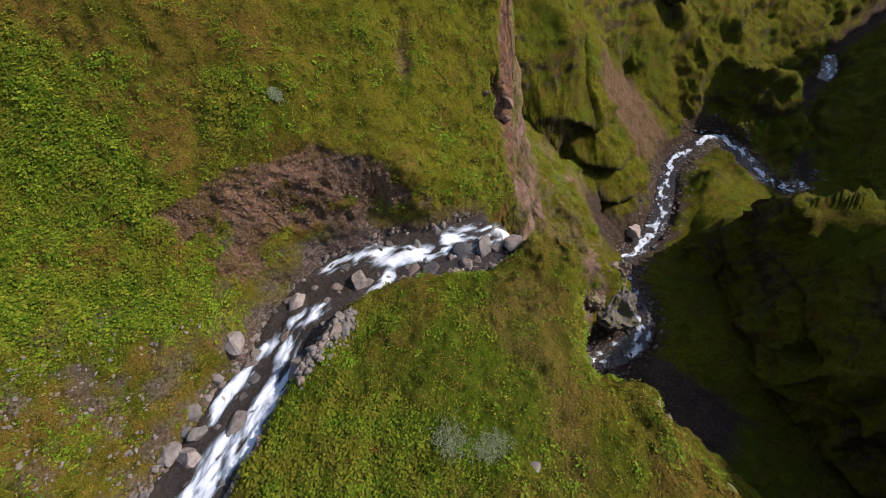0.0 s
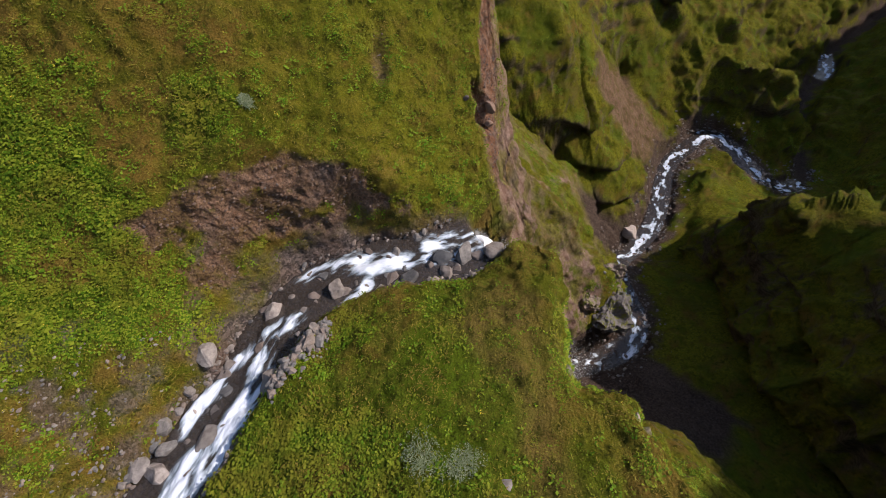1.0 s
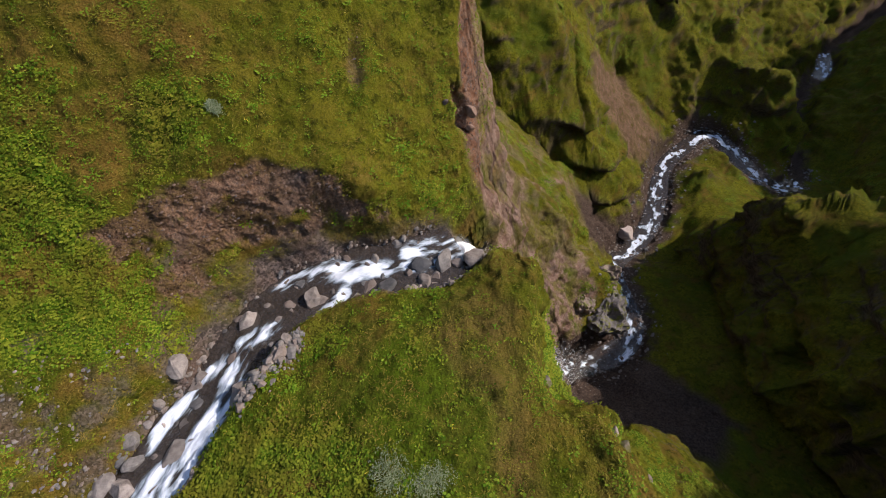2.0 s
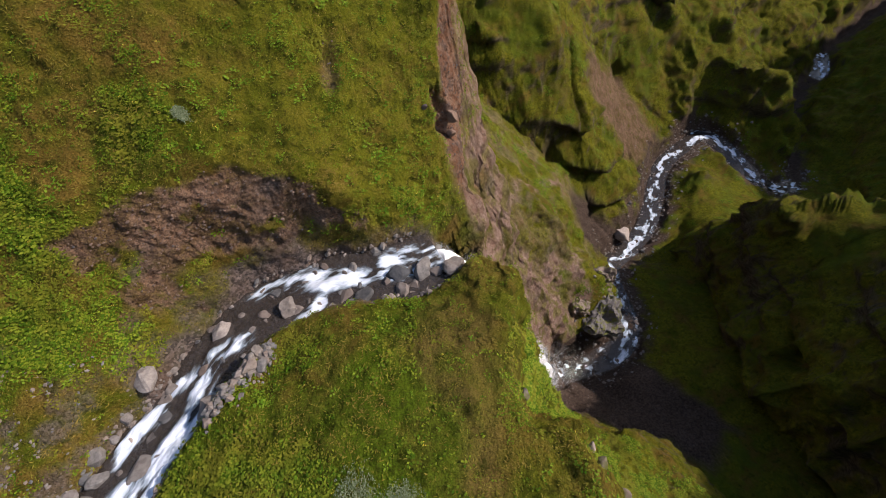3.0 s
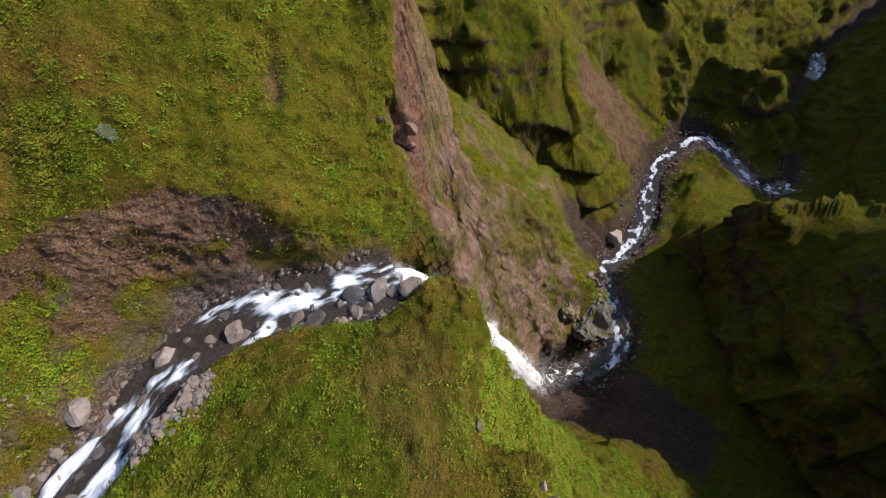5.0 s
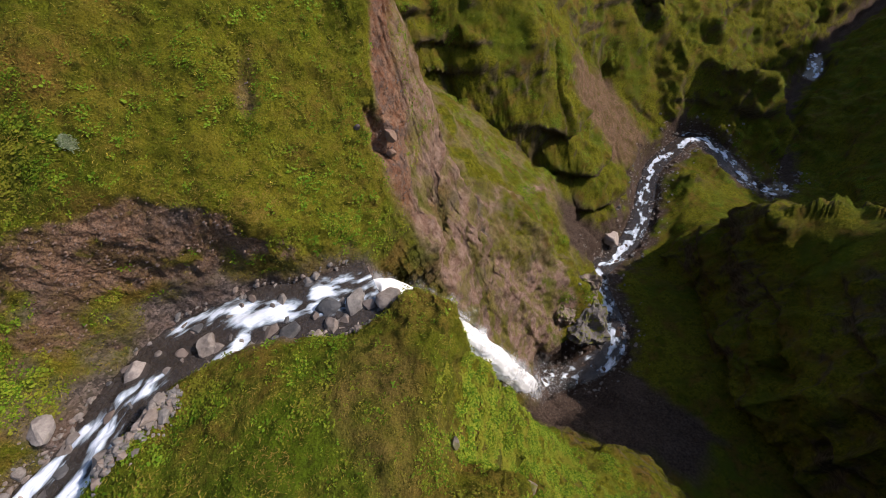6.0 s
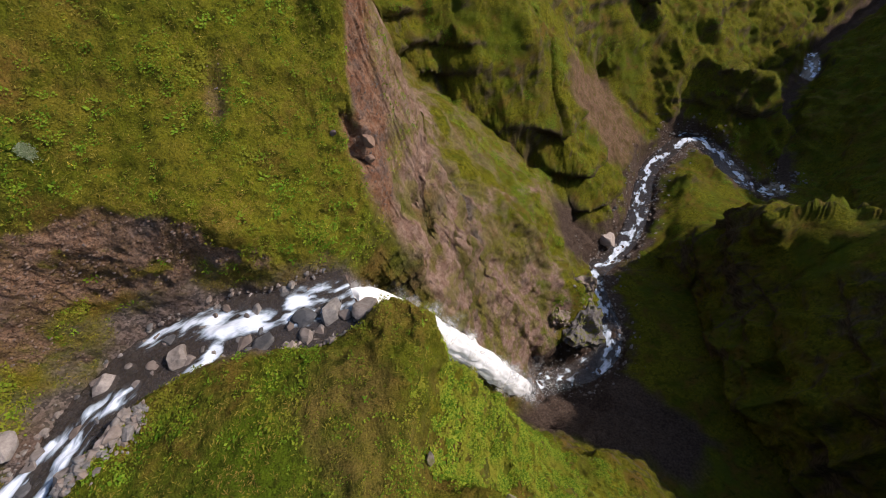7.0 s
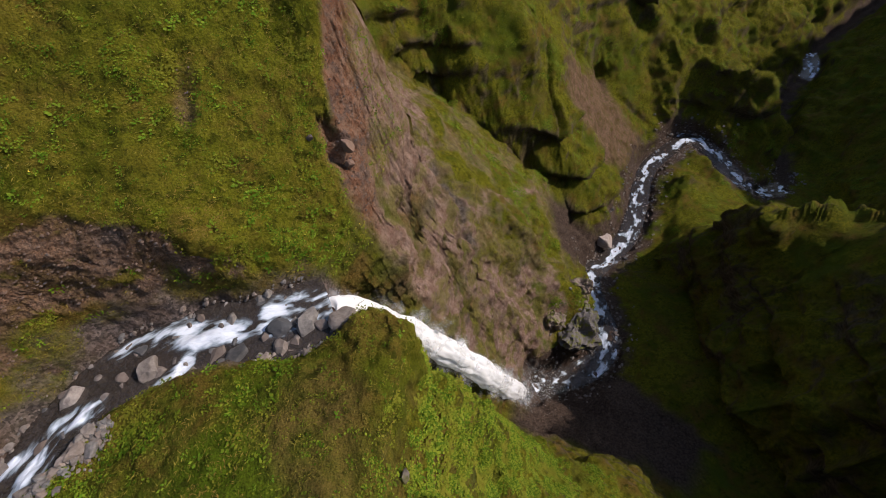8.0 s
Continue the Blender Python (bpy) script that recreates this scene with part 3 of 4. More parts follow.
def carved(p):
    """The sheet with ribs, ledges, lumps and stony ground, and the share of each cover on it."""
    x, y, z = p[..., 0], p[..., 1], p[..., 2]
    n = normals(p)
    steep = step(0.88, 0.45, n[..., 2])
    creek, creek_bed, _ = nearest(CREEK_LINE, x, y)
    river, river_bed, _ = nearest(RIVER_LINE, x, y)
    river = np.where(z - river_bed > 12, 99.0, river)
    deep = step(26, 10, z)
    calm = step(3.0, 9.0, river) * step(1.6, 3.0, creek)
    wall = steep * deep * calm * step(58, 80, y)
    spur = steep * deep * calm * (1 - step(58, 80, y)) * step(36, 50, x)
    near = steep * (1 - step(36, 50, x)) * (1 - step(58, 80, y)) * step(33.5, 30, z)
    bank = inside(BANK, x, z, 0.25, 0.5, 1.5) * step(18.5, 19.5, y) * step(26, 24.5, y)
    wall = wall * (1 - 0.9 * inside(SCREE, x, y, 4.0)) * (1 - 0.93 * inside(SLAB, x, y, 1.5)) * (1 - 0.7 * step(100, 118, x))
    # ribs that run down the walls, cracks between them, and overhung ledges along them
    warp = 6 * grain(x, y, z, 24.0)
    crack = step(0.08, 0.0, np.abs(grain(x + warp, y * 0.4, z * 0.35, 19.0)))
    ribs = ridged(x + warp, y * 0.4, z * 0.45, 17.0) * 1.7 + ridged(x + warp, y * 0.8, z * 0.9, 7.0) * 0.8 + rough(x, y, z * 1.4, 3.4, 4) * 0.8
    push = wall * (ribs - 2.6 * crack)
    push = push + spur * (ridged(x * 0.5, y + warp, z * 0.3, 13.0) * 4.6 + ridged(x * 0.7, y + warp, z * 0.5, 5.5) * 2.3 + rough(x, y, z, 2.6, 3) * 1.4)
    push = push + near * (rough(x, y, z, 4.5, 3) * 1.0 + rough(x, y, z, 1.3, 2) * 0.35)
    bed = z + 0.38 * x + 2.2 * grain(x, y, z, 16.0) + 0.8 * grain(x, y, z, 5.0)
    k = np.clip(np.searchsorted(BEDS, bed) - 1, 0, len(BEDS) - 2)
    layer = (bed - BEDS[k]) / (BEDS[k + 1] - BEDS[k])
    shelf = (np.where(layer < 0.14, layer / 0.14, (1 - layer) / 0.86) - 0.45) * 2
    shelf_share = step(-0.45, 0.15, grain(x, y, z * 0.5, 22.0))
    out = (wall * 2.0 + spur * 1.3 + near * 0.25) * shelf * (0.15 + 0.85 * shelf_share)
    riser = wall * shelf_share * step(-0.02, 0.03, layer) * step(0.26, 0.14, layer)
    # the cliffs at the fall lean back under their brows
    brow = steep * step(22.5, 25, y) * step(46, 40, y) * step(19, 16, x) * step(-4, 2, x)
    out = out - near * 1.9 * step(33, 25, z) * step(-34, -14, z) * step(20, 14, x) * (1 - brow)
    under = 37 + 1.4 * np.clip(y - 24, -2, 14) - z
    face = brow * step(0.1, 0.5, n[..., 0] * 0.84 - n[..., 1] * 0.54) * step(7.5, 9.5, x)
    lean = face * (0.1 * np.clip(under, 0, 9) + 0.6 * step(6, 20, under)) * step(-40, -20, z)
    # broken country far down the valley
    distant = step(134, 150, x) * step(3.5, 10, river)
    push = push + distant * (ridged(x * 0.8, y, z, 22.0) * 1.8 + ridged(x, y * 0.8, z, 8.0) * 1.1 + rough(x, y, z, 3.5, 3) * 0.7)
    slab = inside(SLAB, x, y, 1.5) * step(32, 26, z) * steep
    push = push + slab * (0.9 * rough(x, y, z, 9.0, 3) + 0.5 * ridged(x, y, z, 4.0) + 0.22 * rough(x, y, z, 1.2, 2))
    flanks = step(112, 122, x) * step(66, 76, y) * step(4.0, 9.0, river)
    push = push + flanks * (2.4 * ridged(x + 0.2 * y, 0.35 * y, z * 0.35, 15.0) + 1.5 * ridged(x + 0.2 * y, 0.5 * y, z * 0.5, 6.5) + 0.9 * rough(x, y, z, 2.5, 3))
    # a rocky knob in the meadow of the bend
    knob = np.exp(-((x - 104.5) ** 2 + (y - 75.5) ** 2) / 22.0) * step(-60, -66, z)
    push = push + knob * (4.2 + 1.2 * rough(x, y, z, 2.5, 3))
    # hummocks and tussocks on the green slopes
    open_ground = step(1.5, 3.2, creek) * step(2.5, 7.0, river) * (1 - bank)
    push = push + open_ground * (0.30 * rough(x, y, z, 2.6, 3) + 0.17 * rough(x, y, z, 0.75, 2)) * step(4, -2, np.abs(z - 38) - 40) * (1 - wall)
    push = push + open_ground * (0.55 * rough(x, y, z, 6.0, 3)) * deep * (1 - near)
    brink = step(3.5, 6, x) * step(20, 17, y) * step(29, 32.5, z) * step(40, 37, z)
    push = push + brink * (0.4 * rough(x, y, z, 1.6, 3) + 0.12 * rough(x, y, z, 0.5, 2))
    # broken stony bank and bouldery stream edges
    push = push + bank * (0.14 * rough(x, y, z, 1.5, 2) + 0.16 * ridged(x, y, z, 0.8) + 0.13 * rough(x, y, z, 0.35, 2) - 0.18 - 0.1 * step(0.3, 0.6, ridged(x, y, z, 2.2)))
    beside = step(3.6, 2.2, creek)
    push = push + beside * 0.16 * rough(x, y, z, 0.5, 2) + step(8, 4, river) * 0.4 * rough(x, y, z, 1.6, 2)
    alcove = inside(ALCOVE, x, z, 0.3, 0.25, 1.0) * step(23, 24, y) * step(34, 31, y)
    push = push - 1.1 * alcove
    slit = inside(SLIT, x, z, 0.3, 0.5, 1.2) * step(23, 24, y) * step(36, 34, y)
    push = push - 0.25 * slit
    hollow = np.exp(-((x - 10) ** 2 + (y - 25.7) ** 2) / 0.7) * step(37, 39, z)
    push = push - 0.9 * hollow
    q = p + n * push[..., None]
    flat = n[..., :2] / np.maximum(1e-6, np.linalg.norm(n[..., :2], axis=-1, keepdims=True))
    q[..., :2] += flat * out[..., None] + lean[..., None] * np.array((-0.84, 0.54))
    n2 = normals(q)
    x, y, z = q[..., 0], q[..., 1], q[..., 2]
    speck = rough(x, y, z, 3.0, 4)
    nose = step(14, 8, x) * step(22, 18, y)
    bare = step(0.5, 0.22, n2[..., 2] + 0.16 * speck) * step(36.5, 34.5, z) * (1 - 0.75 * nose)
    flank = step(44, 56, x) * step(60, 50, y) * step(0.9, 0.6, n2[..., 2]) * step(150, 120, x)
    cover = {
        "rock": np.clip(0.85 * knob * step(0.9, 0.6, n2[..., 2]) + 0.9 * riser * step(-0.5, 0.1, speck) + 0.8 * flank * step(-0.1, 0.3, rough(x, y, z, 7.0, 4)) + bare * (0.15 + 0.6 * step(-0.35, 0.25, rough(x, y, z, 9.0, 3))), 0, 1) * (1 - 0.85 * np.maximum(face, inside(SLAB, x, y, 1.5))),
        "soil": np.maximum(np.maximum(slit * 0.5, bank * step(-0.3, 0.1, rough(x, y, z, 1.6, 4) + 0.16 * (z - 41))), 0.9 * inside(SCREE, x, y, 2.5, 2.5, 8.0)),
        "pale": np.maximum(face * step(4, 6, under) * (1 - 0.75 * step(-0.05, 0.35, rough(x, y, z, 3.5, 4)) * step(5, 9, under)), np.maximum(0.4 * inside(SLAB, x, y, 2.0) * step(-0.3, 0.3, rough(x, y, z, 5.0, 4)), inside(PALE, x, y, 1.2, 1.6, 5.0) * step(0.9, 0.1, speck)
                * (1 - 0.4 * step(0.2, 0.6, rough(x, y, z, 6.0, 3)))) * step(33, 28, z)),
        "red": np.maximum(np.maximum(hollow, alcove), face * step(-0.2, 0.8, under + 0.8 * speck) * step(8, 4, under + 2 * speck)),
        "slate": inside(GREY, x, y, 1.0, 1.2, 3.0) * step(30, 20, z) * step(-0.5, 0.2, speck + 0.1),
        "gravel": np.maximum(step(3.3, 2.3, creek + 0.7 * speck) * step(0.0, 0.4, z - 20), inside(PINK, x, y, 1.4, 1.6, 3.0) * step(-0.05, 0.5, rough(x, y, z, 1.3, 4)) * 0.7),
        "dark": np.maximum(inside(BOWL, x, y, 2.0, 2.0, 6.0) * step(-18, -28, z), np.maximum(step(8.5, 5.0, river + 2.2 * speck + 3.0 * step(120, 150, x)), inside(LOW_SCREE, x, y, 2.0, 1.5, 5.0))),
        "lush": np.maximum(lushness(x, y), 0.6 * inside(NOSE_TOP, x, y, 1.5, 2.0, 3.0)) * step(-0.5, 0.3, speck + 0.4),
        "golden": inside(GOLDEN, x, y, 2.0, 1.5, 4.0) * step(34, 38, z),
        "dry": inside(DRY, x, y, 1.2, 1.2, 3.0),
        "moss": np.maximum(step(26, 10, z), nose * step(34.5, 32, z)) * step(-0.7, 0.3, speck),
    }
    return q, cover


def grid_mesh(name, p):
    ny, nx = p.shape[:2]
    n = np.arange(ny * nx).reshape(ny, nx)
    quads = np.stack([n[:-1, :-1], n[:-1, 1:], n[1:, 1:], n[1:, :-1]], -1).reshape(-1, 4)
    me = bpy.data.meshes.new(name)
    me.vertices.add(ny * nx)
    me.vertices.foreach_set("co", p.reshape(-1).astype(np.float32))
    me.loops.add(quads.size)
    me.loops.foreach_set("vertex_index", quads.reshape(-1).astype(np.int32))
    me.polygons.add(len(quads))
    me.polygons.foreach_set("loop_start", np.arange(0, quads.size, 4, dtype=np.int32))
    me.polygons.foreach_set("use_smooth", np.ones(len(quads), bool))
    me.update(calc_edges=True)
    return me


def share(me, name, values):
    me.attributes.new(name, "FLOAT", "POINT").data.foreach_set("value", np.ravel(values).astype(np.float32))


SHEET = sheet()
SHEET_X, SHEET_Y = SHEET[..., 0], SHEET[:, 0, 1]
GROUND, COVER = carved(SHEET)
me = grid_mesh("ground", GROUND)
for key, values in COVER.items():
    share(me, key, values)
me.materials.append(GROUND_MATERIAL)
ground = tagged(new("ground", me), "green mossy canyon ground with grassy slopes and bare cliffs", "ground", kind="structure")



# ---- water ----
# white lanes of the stream: metres along it and across it, half width, strength
LANES = [([(0, 0), (14, 0.2), (22, -0.2), (25.5, -0.6), (27.2, -0.9), (28.0, -1.2)], 1.15, 0.9),
         ([(29.0, -1.9), (30.8, -1.6), (31.9, -1.4), (33.2, -1.3), (34.4, -0.2), (36.6, -0.2), (38.3, -0.9)], 0.75, 0.92),
         ([(29.6, 1.4), (31.1, 1.4), (34.1, 1.4), (36.2, 0.4)], 0.6, 0.8),
         ([(41.4, 1.9), (43.1, 1.2), (45, 0.8), (47.9, 0.2), (50.6, 0.4), (53.3, 0.1), (56, 0)], 1.0, 1.0),
         ([(42.6, -2.5), (43.8, -2.1), (44.7, -0.9), (45.4, 0.4)], 0.6, 0.95),
         ([(44.5, -0.4), (46.5, -0.6), (48.5, -0.2), (50, 0.2)], 0.5, 0.6),
         ([(50.0, 0.3), (56, 0.2)], 1.5, 1.0)]


def flowing(name, line, wide, cell, lift, foam, label):
    """A water surface along a bed, rippled, with the share of foam on it."""
    line = smooth_line(line, cell)
    d = np.gradient(line[:, :2], axis=0)
    side = np.stack([-d[:, 1], d[:, 0]], 1) / np.linalg.norm(d, axis=1)[:, None]
    far = np.r_[0, np.cumsum(np.linalg.norm(np.diff(line[:, :2], axis=0), axis=1))]
    off = np.linspace(-wide, wide, int(2 * wide / cell) + 1)
    p = np.zeros((len(line), len(off), 3))
    p[..., :2] = line[:, None, :2] + side[:, None] * off[None, :, None]
    p[..., 2] = line[:, None, 2] + lift
    s, u = np.repeat(far[:, None], len(off), 1), np.repeat(off[None], len(far), 0)
    white = foam(s, u, p)
    p[..., 2] += (0.05 + 0.13 * white) * rough(s * 0.5, u, 0 * s, 0.7, 3)
    me = grid_mesh(name, p)
    share(me, "foam", white)
    share(me, "along", s)
    share(me, "across", u)
    me.materials.append(WATER)
    return tagged(new(name, me), label, "water", kind="structure")


def stream_foam(s, u, p):
    white = np.zeros_like(s)
    bend = 0.18 * grain(s, 0 * s, 0 * s, 2.0)
    for lane, half, much in LANES:
        far = np.full_like(s, 99.0)
        for (a, b), (c, d) in zip(lane, lane[1:]):
            k = np.clip(((s - a) * (c - a) + (u - b) * (d - b)) / ((c - a) ** 2 + (d - b) ** 2), 0, 1)
            far = np.minimum(far, np.hypot(0.8 * (s - a - k * (c - a)), u + bend - b - k * (d - b)))
        white = np.maximum(white, much * step(half * 1.65, half * 0.15, far + 0.25 * rough(s * 0.4, u, 0 * s + 6, 0.8, 3)))
    streaks = rough(s * 0.35, u + 0.3 * grain(s, u, 0 * s, 1.2), 0 * s, 0.5, 4)
    return np.clip(white * (0.9 + 0.75 * streaks) + 0.10 * streaks, 0, 1)


def river_foam(s, u, p):
    bend = 1.5 * grain(s, 0 * s, 0 * s + 4, 9.0) + 0.8 * grain(s, 0 * s, 0 * s + 8, 3.5)
    lane = step(1.9, 0.3, np.abs(u - bend))
    much = 0.7 + 0.4 * grain(s, 0 * s, 0 * s + 2, 6.0)
    quiet = 0.2 + step(9, 13, s) + step(8, 4, s)
    return np.clip(lane * much * np.clip(0.55 + quiet, 0, 1) * 1.25 + 0.95 * rough(s * 0.6, u, 0 * s, 1.3, 4) - 0.12, 0, 1)


flowing("water_stream", CREEK, 2.9, 0.09, 0.09, stream_foam, "clear brown mountain stream with white foaming rapids over stones")
flowing("water_river", RIVER[:17], 3.4, 0.25, 0.0, river_foam, "narrow white-water river in a dark gravel bed")
flowing("water_downstream", RIVER[19:22], 3.4, 0.4, 0.0, river_foam, "far stretch of the white-water river between dark slopes")


def leap(t):
    """The middle line of the fall, seconds after the lip."""
    t = np.asarray(t, float)
    return np.stack([3.9 + 0.9 * t + 0.36 * t * t, 18.2 + 1.1 * t + 0.27 * t * t, 34.75 - 4.905 * np.maximum(t, 0) ** 2], -1)


def puffs(rng, centres, size, much):
    """Soft round flakes of torn water: dense in the middle, fading to nothing at the rim."""
    n, k = len(centres), 9
    axis = rng.normal(0, 1, (n, 3))
    axis /= np.linalg.norm(axis, axis=1, keepdims=True)
    u = np.cross(axis, rng.normal(0, 1, (n, 3)))
    u /= np.linalg.norm(u, axis=1, keepdims=True)
    w = np.cross(axis, u)
    a = np.linspace(0, 2 * math.pi, k, endpoint=False)
    ring = np.cos(a)[None, :, None] * u[:, None] + np.sin(a)[None, :, None] * w[:, None]
    rim = centres[:, None] + ring * (size[:, None] * rng.uniform(0.75, 1.25, (n, k)))[..., None]
    half = centres[:, None] + (rim - centres[:, None]) * 0.5 + axis[:, None] * (size * 0.1)[:, None, None]
    v = np.concatenate([centres[:, None], half, rim], 1).reshape(-1, 3)
    share_of = np.concatenate([np.ones((n, 1)), np.full((n, k), 0.55), np.zeros((n, k))], 1) * much[:, None]
    faces = []
    for i in range(k):
        j = (i + 1) % k
        faces += [(0, 1 + i, 1 + j), (1 + i, 1 + k + i, 1 + j), (1 + j, 1 + k + i, 1 + k + j)]
    f = (np.array(faces)[None] + np.arange(n)[:, None, None] * (2 * k + 1)).reshape(-1, 3)
    me = bpy.data.meshes.new("puffs")
    me.from_pydata(v.tolist(), [], f.tolist())
    me.polygons.foreach_set("use_smooth", np.ones(len(f), bool))
    share(me, "foam", share_of)
    me.materials.append(FALLING)
    return me


def falling(name):
    """The leap of the stream: a body of white water with torn, misty edges."""
    rng = np.random.default_rng(4)
    root = tagged(new(name), "tall white waterfall plunging over a cliff into a dark pool", "waterfall")
    t = np.linspace(-0.12, 4.06, 420)
    mid, half = leap(t), 0.95 + 0.60 * np.maximum(t, 0)
    mid[:, 2] -= 0.55 * step(0.3, -0.1, t)
    ring = np.linspace(0, 2 * math.pi, 61)
    c, s = np.cos(ring)[None], np.sin(ring)[None]
    lump = rough(c * 1.3, s * 1.3, 2.5 * np.maximum(t, 0)[:, None] ** 1.5, 1.0, 3)
    torn = rough(c * 2.2, s * 2.2, 3.5 * np.maximum(t, 0)[:, None], 0.55, 3)
    a = half[:, None] * (0.74 + (0.12 * lump + 0.08 * torn) * step(0, 0.9, t)[:, None]) * step(4.16, 3.8, t)[:, None]
    body = np.stack([mid[:, None, 0] + a * (c * 0.8 - s * 0.35), mid[:, None, 1] + a * (c * 0.5 + s * 0.6), mid[:, None, 2] + 0.3 * a * s], -1)
    me = grid_mesh("white_body", body)
    me.materials.append(PLUNGING)
    new("white_body", me).parent = root
    n = 230
    tt = 0.3 + 3.7 * rng.random(n) ** 0.9
    wide = 0.95 + 0.60 * tt
    b = rng.uniform(0, 2 * math.pi, n)
    r = wide * rng.uniform(0.7, 1.0, n)
    at = leap(tt) + np.stack([r * (np.cos(b) * 0.8 - np.sin(b) * 0.35), r * (np.cos(b) * 0.5 + np.sin(b) * 0.6), 0 * b], 1)
    size, much = wide * rng.uniform(0.4, 0.8, n), rng.uniform(0.2, 0.45, n)
    n = 46
    low = leap(np.full(n, 3.85)) + rng.normal(0, 1, (n, 3)) * (2.6, 2.4, 3.0) + np.array((0.3, 0.2, 2.0))
    flakes = puffs(rng, np.vstack([at, low]), np.r_[size, rng.uniform(1.6, 3.4, n)], np.r_[much, rng.uniform(0.1, 0.28, n)])
    tagged(new("mist", flakes), kind="stuff").parent = root
    return root


falling("waterfall")


def specks(name, centres, size, mat, label, category):
    """Many tiny four-sided drops as one mesh."""
    tetra = np.array([(1, 1, 1), (-1, -1, 1), (-1, 1, -1), (1, -1, -1)]) * 0.5
    v = (centres[:, None] + tetra[None] * size[:, None, None]).reshape(-1, 3)
    f = (np.arange(len(centres))[:, None, None] * 4 + np.array([(0, 1, 2), (0, 3, 1), (0, 2, 3), (1, 3, 2)])[None]).reshape(-1, 3)
    me = bpy.data.meshes.new(name)
    me.from_pydata(v.tolist(), [], f.tolist())
    me.materials.append(mat)
    return tagged(new(name, me), label, category, kind="stuff")


def spray():
    rng = np.random.default_rng(11)
    n = 26000
    t = 2.3 + 1.76 * rng.random(n) ** 0.6
    c = leap(t) + rng.normal(0, 1, (n, 3)) * (0.15 + 0.26 * t)[:, None]
    low = rng.random(n) < 0.45
    c[low] = np.array([15.5, 29, -45]) + rng.normal(0, 1, (low.sum(), 3)) * (4.0, 3.4, 4.0)
    white = bpy.data.materials.new("spray")
    white.use_nodes = True
    white.node_tree.nodes["Principled BSDF"].inputs["Base Color"].default_value = (0.85, 0.88, 0.9, 1)
    specks("spray", c, rng.uniform(0.01, 0.035, n), white, "fine white spray drifting round the waterfall", "spray")


spray()



# ---- rocks ----
def ground_at(x, y):
    """Height of the finished ground at single places."""
    x, y = np.atleast_1d(np.asarray(x, float)), np.atleast_1d(np.asarray(y, float))
    j = np.clip(np.searchsorted(SHEET_Y, y), 1, len(SHEET_Y) - 2)
    i = np.array([np.searchsorted(SHEET_X[a], b) for a, b in zip(j, x)]).clip(1, SHEET_X.shape[1] - 2)
    return GROUND[j, i, 2]


def stone_mesh(name, seed, detail=3, block=0.35, lumps=0.10):
    """A weathered stone about one metre in radius: a ball cut by a few planes, then roughened."""
    rng = np.random.default_rng(seed)
    bm = bmesh.new()
    bmesh.ops.create_icosphere(bm, subdivisions=detail, radius=1.0)
    co = np.array([v.co for v in bm.verts])
    for _ in range(26):
        n = rng.normal(0, 1, 3)
        n /= np.linalg.norm(n)
        over = co @ n - rng.uniform(0.5, 0.86)
        co = co - np.outer(np.maximum(over, 0) , n)
    size = np.linalg.norm(co, axis=1, keepdims=True)
    bump = 2.2 * lumps * rough(co[:, 0] + seed, co[:, 1], co[:, 2], 0.8, 3)
    co = co * (1 + bump[:, None] * 0.5) / np.maximum(0.3, size.mean())
    for v, c in zip(bm.verts, co):
        v.co = c
    for f in bm.faces:
        f.smooth = False
    me = bpy.data.meshes.new(name)
    bm.to_mesh(me)
    bm.free()
    return me


STONES = [stone_mesh("boulder", 10 + k) for k in range(7)]


def boulder(x, y, radius, flat, mat, label, group, seed, sink=0.35, z=None):
    me = STONES[seed % len(STONES)].copy()
    me.materials.append(mat)
    ob = new("boulder", me)
    rng = random.Random(seed)
    base = (float(ground_at(x, y)[0]) if z is None else z) + radius * flat * (1 - sink) * 0.8
    ob.matrix_world = pose(x, y, base, rng.uniform(-15, 15), rng.uniform(-15, 15), rng.uniform(0, 360)) @ Matrix.Diagonal((radius * rng.uniform(0.95, 1.15), radius * rng.uniform(0.75, 0.95), radius * flat, 1))
    return tagged(ob, label, "boulder", group)


